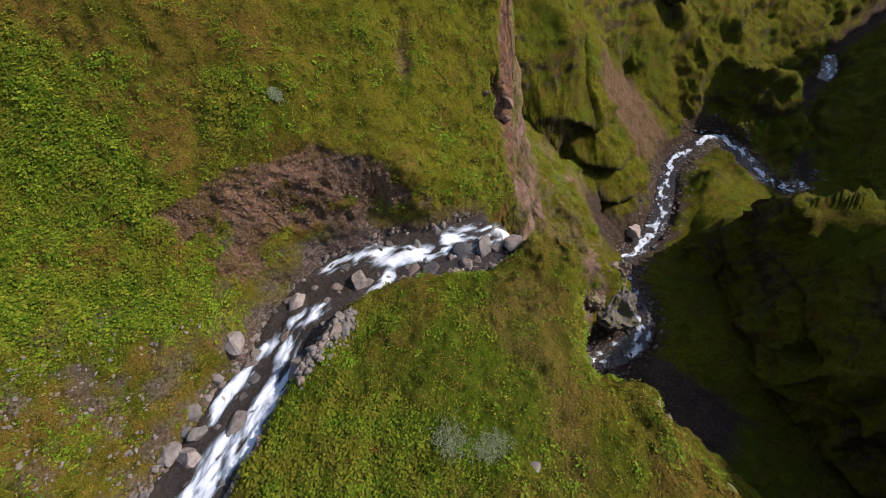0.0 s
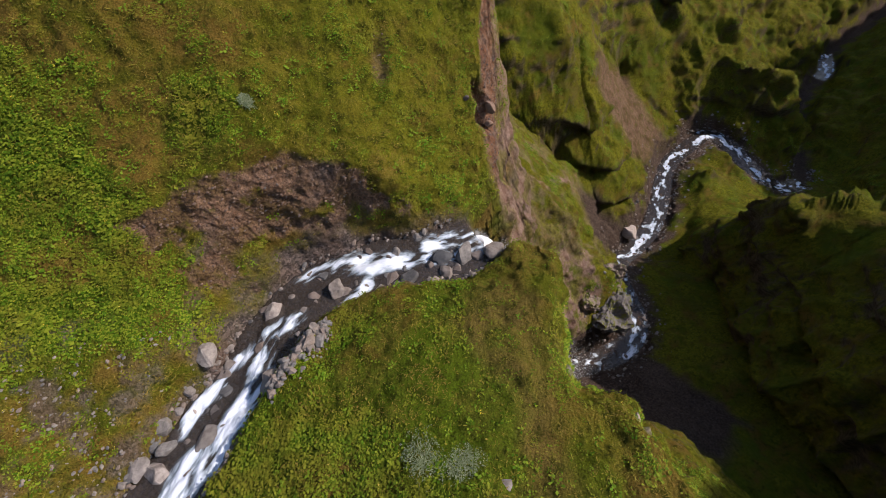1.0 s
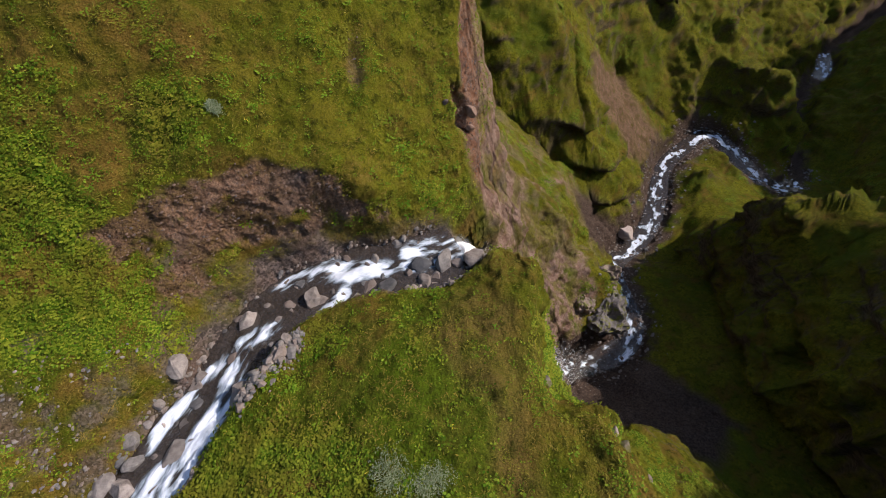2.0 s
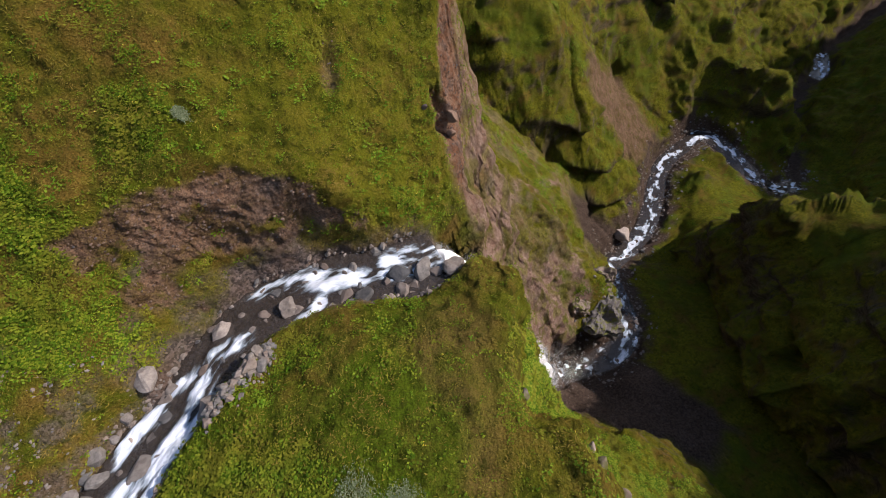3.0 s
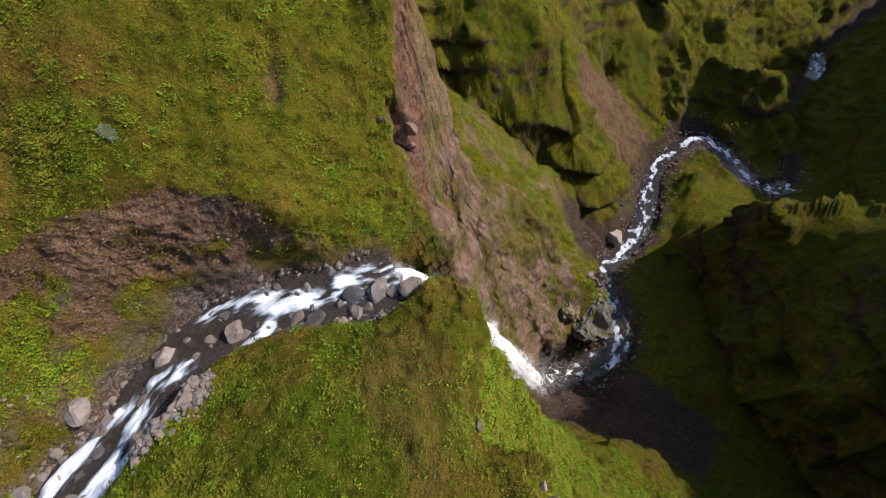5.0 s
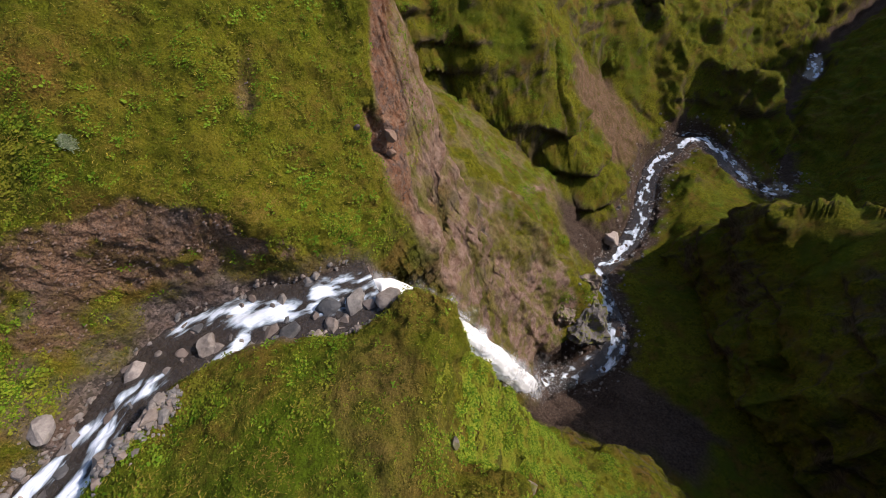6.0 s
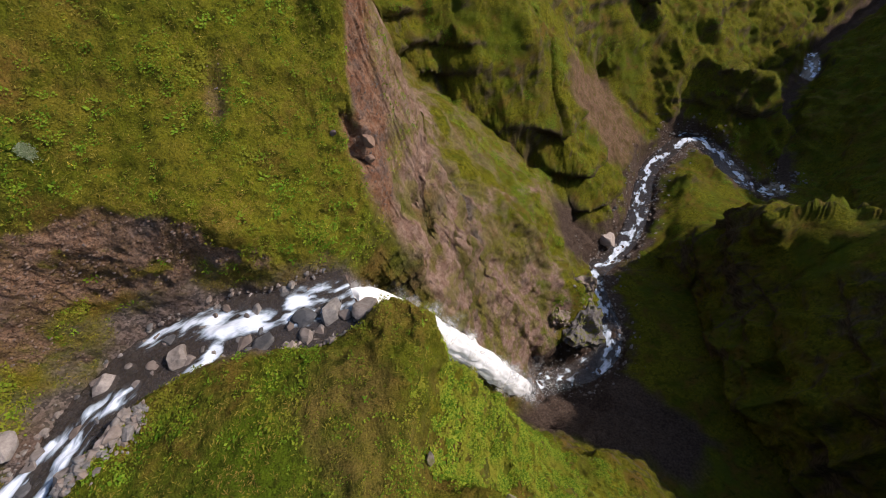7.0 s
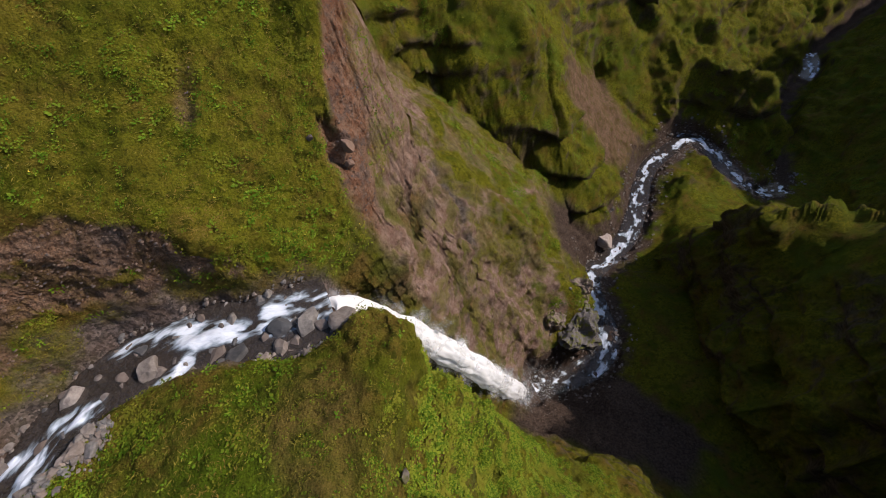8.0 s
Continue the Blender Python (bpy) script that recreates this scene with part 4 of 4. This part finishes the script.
BESIDE = [(-15.7, 16.5, 1.2, 0.6, 1), (-15.5, 15.5, 0.95, 0.5, 0), (-15.1, 16.0, 0.7, 0.7, 0), (-11.7, 12.9, 1.0, 0.9, 0), (-11.7, 18.7, 0.95, 0.7, 1), (-12.5, 19.2, 0.7, 0.6, 0), (-6.5, 18.1, 0.72, 0.8, 0),
          (-7.0, 16.2, 0.4, 0.7, 0), (-19.0, 13.2, 0.85, 0.7, 0), (-18.9, 11.9, 0.75, 0.8, 0), (-19.2, 10.5, 1.1, 0.6, 1), (-20.3, 11.3, 0.8, 0.6, 1), (-16.2, 11.4, 1.1, 0.45, 0), (-15.2, 14.0, 0.75, 0.5, 0), (-16.0, 13.1, 0.7, 0.6, 2),
          (-8.9, 14.0, 0.6, 0.8, 0), (-8.7, 14.5, 0.5, 0.8, 0), (-8.2, 14.0, 0.55, 0.8, 0), (-9.4, 13.9, 0.5, 0.7, 1), (-9.8, 13.4, 0.45, 0.7, 0), (-8.3, 14.9, 0.5, 0.8, 0), (-10.4, 13.4, 0.45, 0.7, 0), (-7.7, 20.2, 0.55, 0.7, 2),
          (-17.4, 14.9, 0.5, 0.7, 0), (-18.3, 13.9, 0.45, 0.8, 1), (-19.6, 12.3, 0.5, 0.7, 0), (-5.6, 18.5, 0.5, 0.6, 2)]
AT_LIP = [(1.0, 18.0, 0.85, 1.0, 2), (2.8, 17.6, 0.85, 1.0, 0), (3.6, 17.0, 0.52, 0.9, 0), (4.8, 16.9, 0.95, 0.6, 0), (0.0, 17.8, 0.5, 1.1, 2),
          (0.8, 16.6, 0.62, 0.8, 0), (-3.4, 19.5, 0.42, 0.8, 2), (-6.9, 18.4, 0.78, 0.9, 0), (-5.9, 17.2, 0.46, 0.7, 0), (-3.3, 17.9, 0.8, 0.45, 2), (-1.9, 17.3, 0.75, 0.45, 2),
          (-3.9, 16.4, 0.5, 0.5, 0), (-6.3, 16.6, 0.4, 0.8, 0), (1.7, 16.6, 0.48, 0.8, 0), (2.4, 16.0, 0.42, 0.8, 1), (0.4, 16.3, 0.42, 0.8, 1), (5.8, 17.4, 0.62, 0.7, 0)]
KINDS = [(STONE, "grey weathered basalt boulder beside the stream"), (PALE_STONE, "pale pinkish-tan boulder beside the stream"), (WET_STONE, "dark wet boulder standing in the rapids")]
for k, (x, y, r, flat, kind) in enumerate(BESIDE + AT_LIP):
    boulder(x, y, (0.74 if k < len(BESIDE) else 0.92) * r, flat, KINDS[kind][0], KINDS[kind][1], "boulders along the stream", 3 * k + 1)

# the pale block by the river, the rock knob over the plunge pool
boulder(-0.9, 2.5, 0.34, 0.4, STONE, "flat grey stone lying in the grass of the nose", "", 2)
boulder(7.2, 3.0, 0.3, 0.6, PALE_STONE, "small pale stone at the cliff edge", "", 9)
for k, (x, y, r) in enumerate(((7.7, 4.1, 0.45), (7.3, 2.2, 0.35), (7.9, 0.4, 0.4), (5.3, 7.2, 0.32), (7.6, -1.8, 0.4), (6.4, 5.0, 0.3))):
    boulder(x, y, r, 0.7, MOSSY_STONE, "mossy brown rock at the cliff edge of the nose", "rocks on the cliff edge", 40 + k, 0.45)
boulder(64.2, 67.2, 3.0, 0.8, WHITE_STONE, "large pale boulder on brown scree beside the river", "", 5, 0.4)

boulder(10.25, 26.7, 0.45, 1.1, RED_ROCK, "rust-red rock standing in the alcove of the brow", "", 61, 0.3, 39.3)
boulder(9.75, 26.4, 0.38, 0.9, RED_ROCK, "dark crumbling rock under the red rock of the brow", "", 62, 0.3, 38.1)
boulder(8.4, 26.5, 0.3, 0.7, RED_ROCK, "dark crumbling rock beside the alcove in the grass", "", 63, 0.4, 41.3)
big = stone_mesh("rock_outcrop", 77, detail=6, lumps=0.28)
co = np.array([v.co for v in big.vertices])
co = co * (1 + 0.16 * ridged(co[:, 0], co[:, 1], co[:, 2] * 1.6, 0.55) + 0.10 * rough(co[:, 0], co[:, 1], co[:, 2] * 1.5, 0.22, 3))[:, None]
big.vertices.foreach_set("co", co.ravel())
big.materials.append(CRAG)
for x, y, z, r, tall, turn, label in ((33.8, 36.6, -47.5, 6.0, 0.95, 20, "craggy grey-brown rock outcrop over the plunge pool"), (39.6, 43.6, -41.5, 3.0, 1.1, 140, "mossy rock knob beside the river"),
                                      (30, 41.5, -42, 4.0, 0.8, 250, "craggy grey-brown rock outcrop over the plunge pool")):
    crag = tagged(new("rock_outcrop", big), label, "rock", "outcrops over the pool")
    crag.matrix_world = pose(x, y, z, 8, -6, turn) @ Matrix.Diagonal((r, r * 0.85, r * tall, 1))


def strewn(count, seed):
    """Middling stones lying along both banks of the stream."""
    rng = random.Random(seed)
    line = smooth_line(CREEK, 0.25)
    done = 0
    while done < count:
        k = rng.randrange(40, len(line) - 6)
        d = line[min(k + 1, len(line) - 1)] - line[k - 1]
        midstream = rng.random() < 0.3
        side = rng.choice((-1, 1)) * (rng.uniform(0.2, 1.7) if midstream else rng.uniform(1.7, 2.9) + (rng.random() ** 2) * 0.4)
        size = math.hypot(d[0], d[1])
        x, y = line[k, 0] - d[1] / size * side, line[k, 1] + d[0] / size * side
        if ground_at(x, y)[0] > line[k, 2] + 0.6:
            continue
        r = (0.2 if midstream else 0.12) + 0.3 * rng.random() ** 2
        kind = rng.choice((0, 2, 2)) if abs(side) < 1.9 else rng.choice((0, 0, 1))
        boulder(x, y, r, rng.uniform(0.5, 0.85), KINDS[kind][0], KINDS[kind][1], "boulders along the stream", rng.randrange(999), 0.3)
        done += 1


strewn(270, 7)


def cobbles(name, count, seed, pick, low, high, mat, label):
    """Loose stones too many to count, as one mesh."""
    rng = np.random.default_rng(seed)
    base = stone_mesh("cobble", 50 + seed, detail=1)
    co, tri = np.array([v.co for v in base.vertices]), np.array([p.vertices for p in base.polygons])
    bpy.data.meshes.remove(base)
    x, y = pick(rng, count)
    z = ground_at(x, y)
    creek, bed, _ = nearest(CREEK_LINE, x, y)
    low_down = (creek > 90) | (z < bed + 0.7) | (name in ("bench_stones", "bank_cobbles"))
    x, y, z, creek = x[low_down], y[low_down], z[low_down], creek[low_down]
    r = low + (high - low) * rng.random(len(x)) ** 2.5
    r = np.where(creek < 1.7, np.minimum(r, 0.11), r)
    turn = rng.uniform(0, 2 * math.pi, len(x))
    sx, sy, sz = rng.uniform(0.8, 1.3, len(x)), rng.uniform(0.7, 1.0, len(x)), rng.uniform(0.5, 0.8, len(x))
    v = co[None] * np.stack([sx, sy, sz], 1)[:, None] * r[:, None, None]
    c, s = np.cos(turn)[:, None], np.sin(turn)[:, None]
    v = np.stack([c * v[..., 0] - s * v[..., 1], s * v[..., 0] + c * v[..., 1], v[..., 2]], -1) + np.stack([x, y, z + 0.25 * r], 1)[:, None]
    f = tri[None] + np.arange(len(x))[:, None, None] * len(co)
    me = bpy.data.meshes.new(name)
    me.from_pydata(v.reshape(-1, 3).tolist(), [], f.reshape(-1, 3).tolist())
    me.materials.append(mat)
    return tagged(new(name, me), label, "stones", kind="stuff")


def along_stream(rng, count):
    line = smooth_line(CREEK, 0.2)
    k = rng.integers(40, len(line) - 6, count)
    d = line[k + 1] - line[k - 1]
    size = np.hypot(d[:, 0], d[:, 1])
    side = rng.choice((-1, 1), count) * (0.5 + 2.7 * rng.random(count) ** 0.7)
    return line[k, 0] - d[:, 1] / size * side, line[k, 1] + d[:, 0] / size * side


def on_bench(rng, count):
    return -16 - 9 * rng.random(count), 10 + 7.5 * rng.random(count)


def along_river(rng, count):
    line = smooth_line(RIVER[:18], 0.5)
    k = rng.integers(4, len(line) - 4, count)
    d = line[k + 1] - line[k - 1]
    size = np.hypot(d[:, 0], d[:, 1])
    side = rng.choice((-1, 1), count) * (1.6 + np.abs(rng.normal(0, 3.2, count)))
    return line[k, 0] - d[:, 1] / size * side, line[k, 1] + d[:, 0] / size * side


cobbles("stream_cobbles", 6800, 1, along_stream, 0.05, 0.27, STONE, "small grey and brown cobbles along the stream bed")
cobbles("bench_stones", 900, 2, on_bench, 0.03, 0.16, STONE, "scattered pinkish stones in the grass of the stream bench")
cobbles("river_cobbles", 2400, 3, along_river, 0.12, 0.6, STONE, "dark boulders and cobbles along the river bed")


def on_bank(rng, count):
    at_lip = rng.random(count) < 0.5
    s = rng.random(count)
    x = np.where(at_lip, -1.0 + 6.0 * s, -11.6 + 4.2 * s)
    y = np.where(at_lip, 16.9 - 0.3 * s + rng.normal(0, 0.4, count), 12.5 + 2.3 * s + rng.normal(0, 0.45, count))
    return x, y


cobbles("bank_cobbles", 700, 4, on_bank, 0.08, 0.34, STONE, "pile of grey cobbles on the grassy bank above the fall")



# ---- plants ----
def scatter(rng, count, chance):
    """Places strewn evenly over the surface of the near ground, kept by a chance that depends on the place."""
    j0, j1 = np.searchsorted(SHEET_Y, (-5, 34))
    block = GROUND[j0:j1]
    area = np.linalg.norm(np.cross(np.gradient(block, axis=1), np.gradient(block, axis=0)), axis=-1)
    area = area * (block[..., 0] > -28) * (block[..., 0] < 26) * (block[..., 2] > -20)
    total = np.cumsum(area.ravel())
    at = np.searchsorted(total, rng.random(count) * total[-1])
    j, i = at // block.shape[1] + j0, at % block.shape[1]
    p = GROUND[j, i]
    keep = rng.random(count) < chance(p[:, 0], p[:, 1], p[:, 2])
    j, i, p = j[keep], i[keep], p[keep]
    along_x, along_y = GROUND[j, np.minimum(i + 1, GROUND.shape[1] - 1)] - p, GROUND[np.minimum(j + 1, len(GROUND) - 1), i] - p
    p = p + along_x * rng.random((len(p), 1)) + along_y * rng.random((len(p), 1))
    return p, NORMAL[j, i], {k: v[j, i] for k, v in COVER.items()}


def leaves(rng, places, up, size, per, spread, rise, long, tilt, wide=0.5):
    """Leaves in tufts: each one a pointed blade round its tuft's middle."""
    n = len(places)
    a = rng.uniform(0, 2 * math.pi, (n, per))
    out = np.stack([np.cos(a), np.sin(a), np.zeros_like(a)], -1)
    out -= (out * up[:, None]).sum(-1, keepdims=True) * up[:, None]
    out /= np.linalg.norm(out, axis=-1, keepdims=True)
    side = np.cross(up[:, None], out)
    s = size[:, None, None] * rng.uniform(0.7, 1.3, (n, per, 1))
    root = places[:, None] + out * s * spread * rng.random((n, per, 1)) + up[:, None] * s * rise * rng.random((n, per, 1))
    reach = (out + up[:, None] * rng.uniform(-0.1, 1.0, (n, per, 1)) * tilt) * s * long
    w = side * s * wide * 0.5 + up[:, None] * s * rng.uniform(-0.12, 0.12, (n, per, 1))
    v = np.stack([root, root + reach * 0.5 + w, root + reach, root + reach * 0.5 - w], 2).reshape(-1, 3)
    return v, np.arange(n * per * 4).reshape(-1, 4)


def stuff(name, v, f, mat, label, category, kind="stuff"):
    me = bpy.data.meshes.new(name)
    me.vertices.add(len(v))
    me.vertices.foreach_set("co", v.reshape(-1).astype(np.float32))
    me.loops.add(f.size)
    me.loops.foreach_set("vertex_index", f.reshape(-1).astype(np.int32))
    me.polygons.add(len(f))
    me.polygons.foreach_set("loop_start", np.arange(0, f.size, 4, dtype=np.int32))
    me.update(calc_edges=True)
    me.materials.append(mat)
    return tagged(new(name, me), label, category, kind=kind)


NORMAL = normals(GROUND)


def green(x, y, z):
    """Where herbs stand thick: the lush slopes and the damp cliff by the fall in patches, here and there elsewhere."""
    patch = step(0.05, 0.5, rough(x, y, 0.5 * z, 3.2, 3))
    clump = step(-0.25, 0.25, rough(x, y, z, 0.9, 2))
    creek = nearest(CREEK_LINE, x, y)[0]
    cliff = step(33.5, 31, z) * step(22, 19, y) * step(-22, -14, z)
    much = (0.06 + 0.42 * patch) * (0.08 + 0.92 * clump) + lushness(x, y) * (0.35 + 0.65 * clump) + 0.5 * cliff * clump
    return np.clip(much, 0, 1) * step(2.3, 3.2, creek) * np.maximum(step(33, 34.5, z), cliff)


def herbs():
    rng = np.random.default_rng(21)
    p, n, c = scatter(rng, 300000, green)
    keep = (c["gravel"] < 0.6) & (c["soil"] < 0.4) & (c["red"] < 0.5) & (c["dark"] < 0.3)
    p, n, c = p[keep], n[keep], {k: v[keep] for k, v in c.items()}
    up = n + np.array((0, 0, 0.8))
    up /= np.linalg.norm(up, axis=1, keepdims=True)
    size = 0.06 + 0.08 * rng.random(len(p)) ** 2 + 0.07 * c["lush"] * rng.random(len(p)) ** 2
    size = size * (1 + 0.6 * step(32, 28, p[:, 2]))
    v, f = leaves(rng, p, up, size, 6, 1.7, 1.3, 1.2, 0.35, 0.85)
    stuff("meadow_herbs", v, f, HERB, "low broad-leaved green herbs covering the slopes", "herbs")
    few = rng.random(len(p)) < 0.012
    v, f = leaves(rng, p[few] + up[few] * 0.12, up[few], 0.03 + 0.03 * rng.random(few.sum()), 5, 1.5, 0.6, 1.0, 0.3, 0.9)
    stuff("yellow_flowers", v, f, FLOWER, "small yellow flower heads among the herbs", "flowers")


def grasses():
    rng = np.random.default_rng(22)

    def chance(x, y, z):
        return step(2.1, 2.9, nearest(CREEK_LINE, x, y)[0]) * step(33, 34.5, z) * (0.35 + 0.65 * step(-0.3, 0.4, rough(x, y, z, 1.5, 2)))

    p, n, c = scatter(rng, 110000, chance)
    keep = (c["gravel"] < 0.7) & (c["soil"] < 0.5) & (c["red"] < 0.5)
    p, n = p[keep], n[keep]
    up = n + np.array((0, 0, 0.25))
    up /= np.linalg.norm(up, axis=1, keepdims=True)
    v, f = leaves(rng, p, up, 0.06 + 0.09 * rng.random(len(p)), 3, 0.8, 0.2, 1.6, 0.6, 0.25)
    stuff("grass_tussocks", v, f, BLADES, "short olive and straw-coloured grass on the slopes", "grass")


def willow(x, y, wide, deep, seed, label):
    """A low creeping shrub: woody stems and a mat of small grey leaves."""
    rng = np.random.default_rng(seed)
    root = tagged(new("willow_shrub"), label, "shrub", "creeping willows")
    base = np.array((x, y, float(ground_at(x, y)[0])))
    n = 230
    a, r = rng.uniform(0, 2 * math.pi, n), np.sqrt(rng.random(n)) * (0.7 + 0.3 * np.sin(3 * np.arange(n)) + 0.3 * rng.random(n))
    px, py = x + np.cos(a) * r * wide, y + np.sin(a) * r * deep
    p = np.stack([px, py, ground_at(px, py) + 0.12 + 0.3 * (1 - r) * rng.random(n)], 1)
    lean = (0.1, -0.1, 1.0) if y < 20 else (0.1, -0.75, 0.65)
    up = np.tile(np.array(lean) / np.linalg.norm(lean), (n, 1))
    p = p + up * (0.0 if y < 20 else 0.22)
    v, f = leaves(rng, p, up, 0.05 + 0.035 * rng.random(n), 6, 1.9, 0.8, 1.2, 0.6, 0.6)
    crown = stuff("leaf_mat", v, f, WILLOW, "", "", "")
    crown.parent = root
    bm = bmesh.new()
    for k in range(14):
        b = 2 * math.pi * k / 14 + rng.uniform(-0.2, 0.2)
        end = base + np.array((math.cos(b) * wide * 0.8, math.sin(b) * deep * 0.8, 0))
        end[2] = float(ground_at(end[0], end[1])[0]) + 0.12
        d = Vector(end - base)
        m = Matrix.Translation(Vector((base + end) / 2) + Vector((0, 0, 0.03))) @ d.to_track_quat("Z", "Y").to_matrix().to_4x4()
        bmesh.ops.create_cone(bm, segments=5, radius1=0.02, radius2=0.008, depth=d.length, matrix=m)
    me = bpy.data.meshes.new("stems")
    bm.to_mesh(me)
    bm.free()
    me.materials.append(MOSSY_STONE)
    stems = new("stems", me)
    stems.parent = root
    return root


def wall_growth():
    """Cushions of moss and leafy tufts on the gorge walls."""
    rng = np.random.default_rng(23)
    j0, j1 = np.searchsorted(SHEET_Y, (40, 150))
    block, n = GROUND[j0:j1], NORMAL[j0:j1]
    size = np.linalg.norm(np.cross(np.gradient(block, axis=1), np.gradient(block, axis=0)), axis=-1)
    x, y, z = block[..., 0], block[..., 1], block[..., 2]
    size = size * (x > 28) * (x < 175) * (COVER["soil"][j0:j1] < 0.4) * (COVER["dark"][j0:j1] < 0.3) * (COVER["rock"][j0:j1] < 0.5)
    size = size * (0.02 + step(0.2, 0.6, rough(x, y, z, 8.0, 3)) * step(-0.1, 0.3, rough(x, y, z, 2.5, 2)))
    total = np.cumsum(size.ravel())
    at = np.searchsorted(total, rng.random(19000) * total[-1])
    p, up = block.reshape(-1, 3)[at] + rng.normal(0, 0.3, (len(at), 3)) * 0.5, n.reshape(-1, 3)[at] + np.array((0, 0, 0.4))
    up /= np.linalg.norm(up, axis=1, keepdims=True)
    v, f = leaves(rng, p, up, 0.14 + 0.16 * rng.random(len(p)), 4, 1.5, 0.6, 1.1, 0.4, 0.9)
    stuff("wall_moss_tufts", v, f, HERB, "mossy leafy tufts growing on the gorge walls", "moss")


def rosettes():
    """Larger broad-leaved plants standing singly on the hillside and the nose."""
    rng = np.random.default_rng(26)

    def chance(x, y, z):
        return step(2.6, 3.4, nearest(CREEK_LINE, x, y)[0]) * step(34, 35, z) * (0.10 + step(0.05, 0.55, rough(x, y, z, 4.5, 3)) * (0.4 + 0.6 * step(-0.2, 0.3, rough(x, y, z, 1.2, 2))) + 0.3 * lushness(x, y))

    p, n, c = scatter(rng, 15000, chance)
    keep = (c["soil"] < 0.3) & (c["red"] < 0.3) & (c["gravel"] < 0.5)
    p, n = p[keep], n[keep]
    up = n + np.array((0, 0, 0.5))
    up /= np.linalg.norm(up, axis=1, keepdims=True)
    v, f = leaves(rng, p, up, 0.07 + 0.11 * rng.random(len(p)) ** 2, 11, 1.5, 1.1, 1.1, 0.4, 0.8)
    stuff("broad_leaved_herbs", v, f, BRIGHT_HERB, "bright green broad-leaved herbs dotted over the slopes", "herbs")


def rubble():
    """Loose broken stones lying all over the bare bank, the red brow and the alcove."""
    rng = np.random.default_rng(27)
    p, n, c = scatter(rng, 120000, lambda x, y, z: 1.0 * (y > 17))
    keep = rng.random(len(p)) < np.maximum(0.8 * c["soil"], 0.5 * c["red"])
    p, n = p[keep], n[keep]
    base = stone_mesh("pebble", 91, detail=1)
    co, tri = np.array([v.co for v in base.vertices]), np.array([f.vertices for f in base.polygons])
    bpy.data.meshes.remove(base)
    r = 0.02 + 0.10 * rng.random(len(p)) ** 4
    turn = rng.uniform(0, 2 * math.pi, len(p))
    v = co[None] * (r[:, None] * np.stack([rng.uniform(0.8, 1.4, len(p)), rng.uniform(0.7, 1.0, len(p)), rng.uniform(0.5, 0.9, len(p))], 1))[:, None]
    a, b = np.cos(turn)[:, None], np.sin(turn)[:, None]
    v = np.stack([a * v[..., 0] - b * v[..., 1], a * v[..., 1] + b * v[..., 0], v[..., 2]], -1) + (p + n * (0.2 * r)[:, None])[:, None]
    me = bpy.data.meshes.new("bank_rubble")
    me.from_pydata(v.reshape(-1, 3).tolist(), [], (tri[None] + np.arange(len(p))[:, None, None] * len(co)).reshape(-1, 3).tolist())
    me.materials.append(RUBBLE)
    tagged(new("bank_rubble", me), "loose brown stones lying on the bare earth bank", "stones", kind="stuff")


herbs()
rubble()
rosettes()
grasses()
wall_growth()
willow(-4.2, 5.2, 1.0, 1.3, 31, "low creeping willow with silvery grey-green leaves on the grassy nose")
willow(-2.5, 4.1, 1.1, 0.75, 32, "smaller creeping willow with silvery grey-green leaves on the grassy nose")
willow(-5.2, 25.6, 0.35, 0.3, 33, "small silvery willow tuft on the steep hillside")
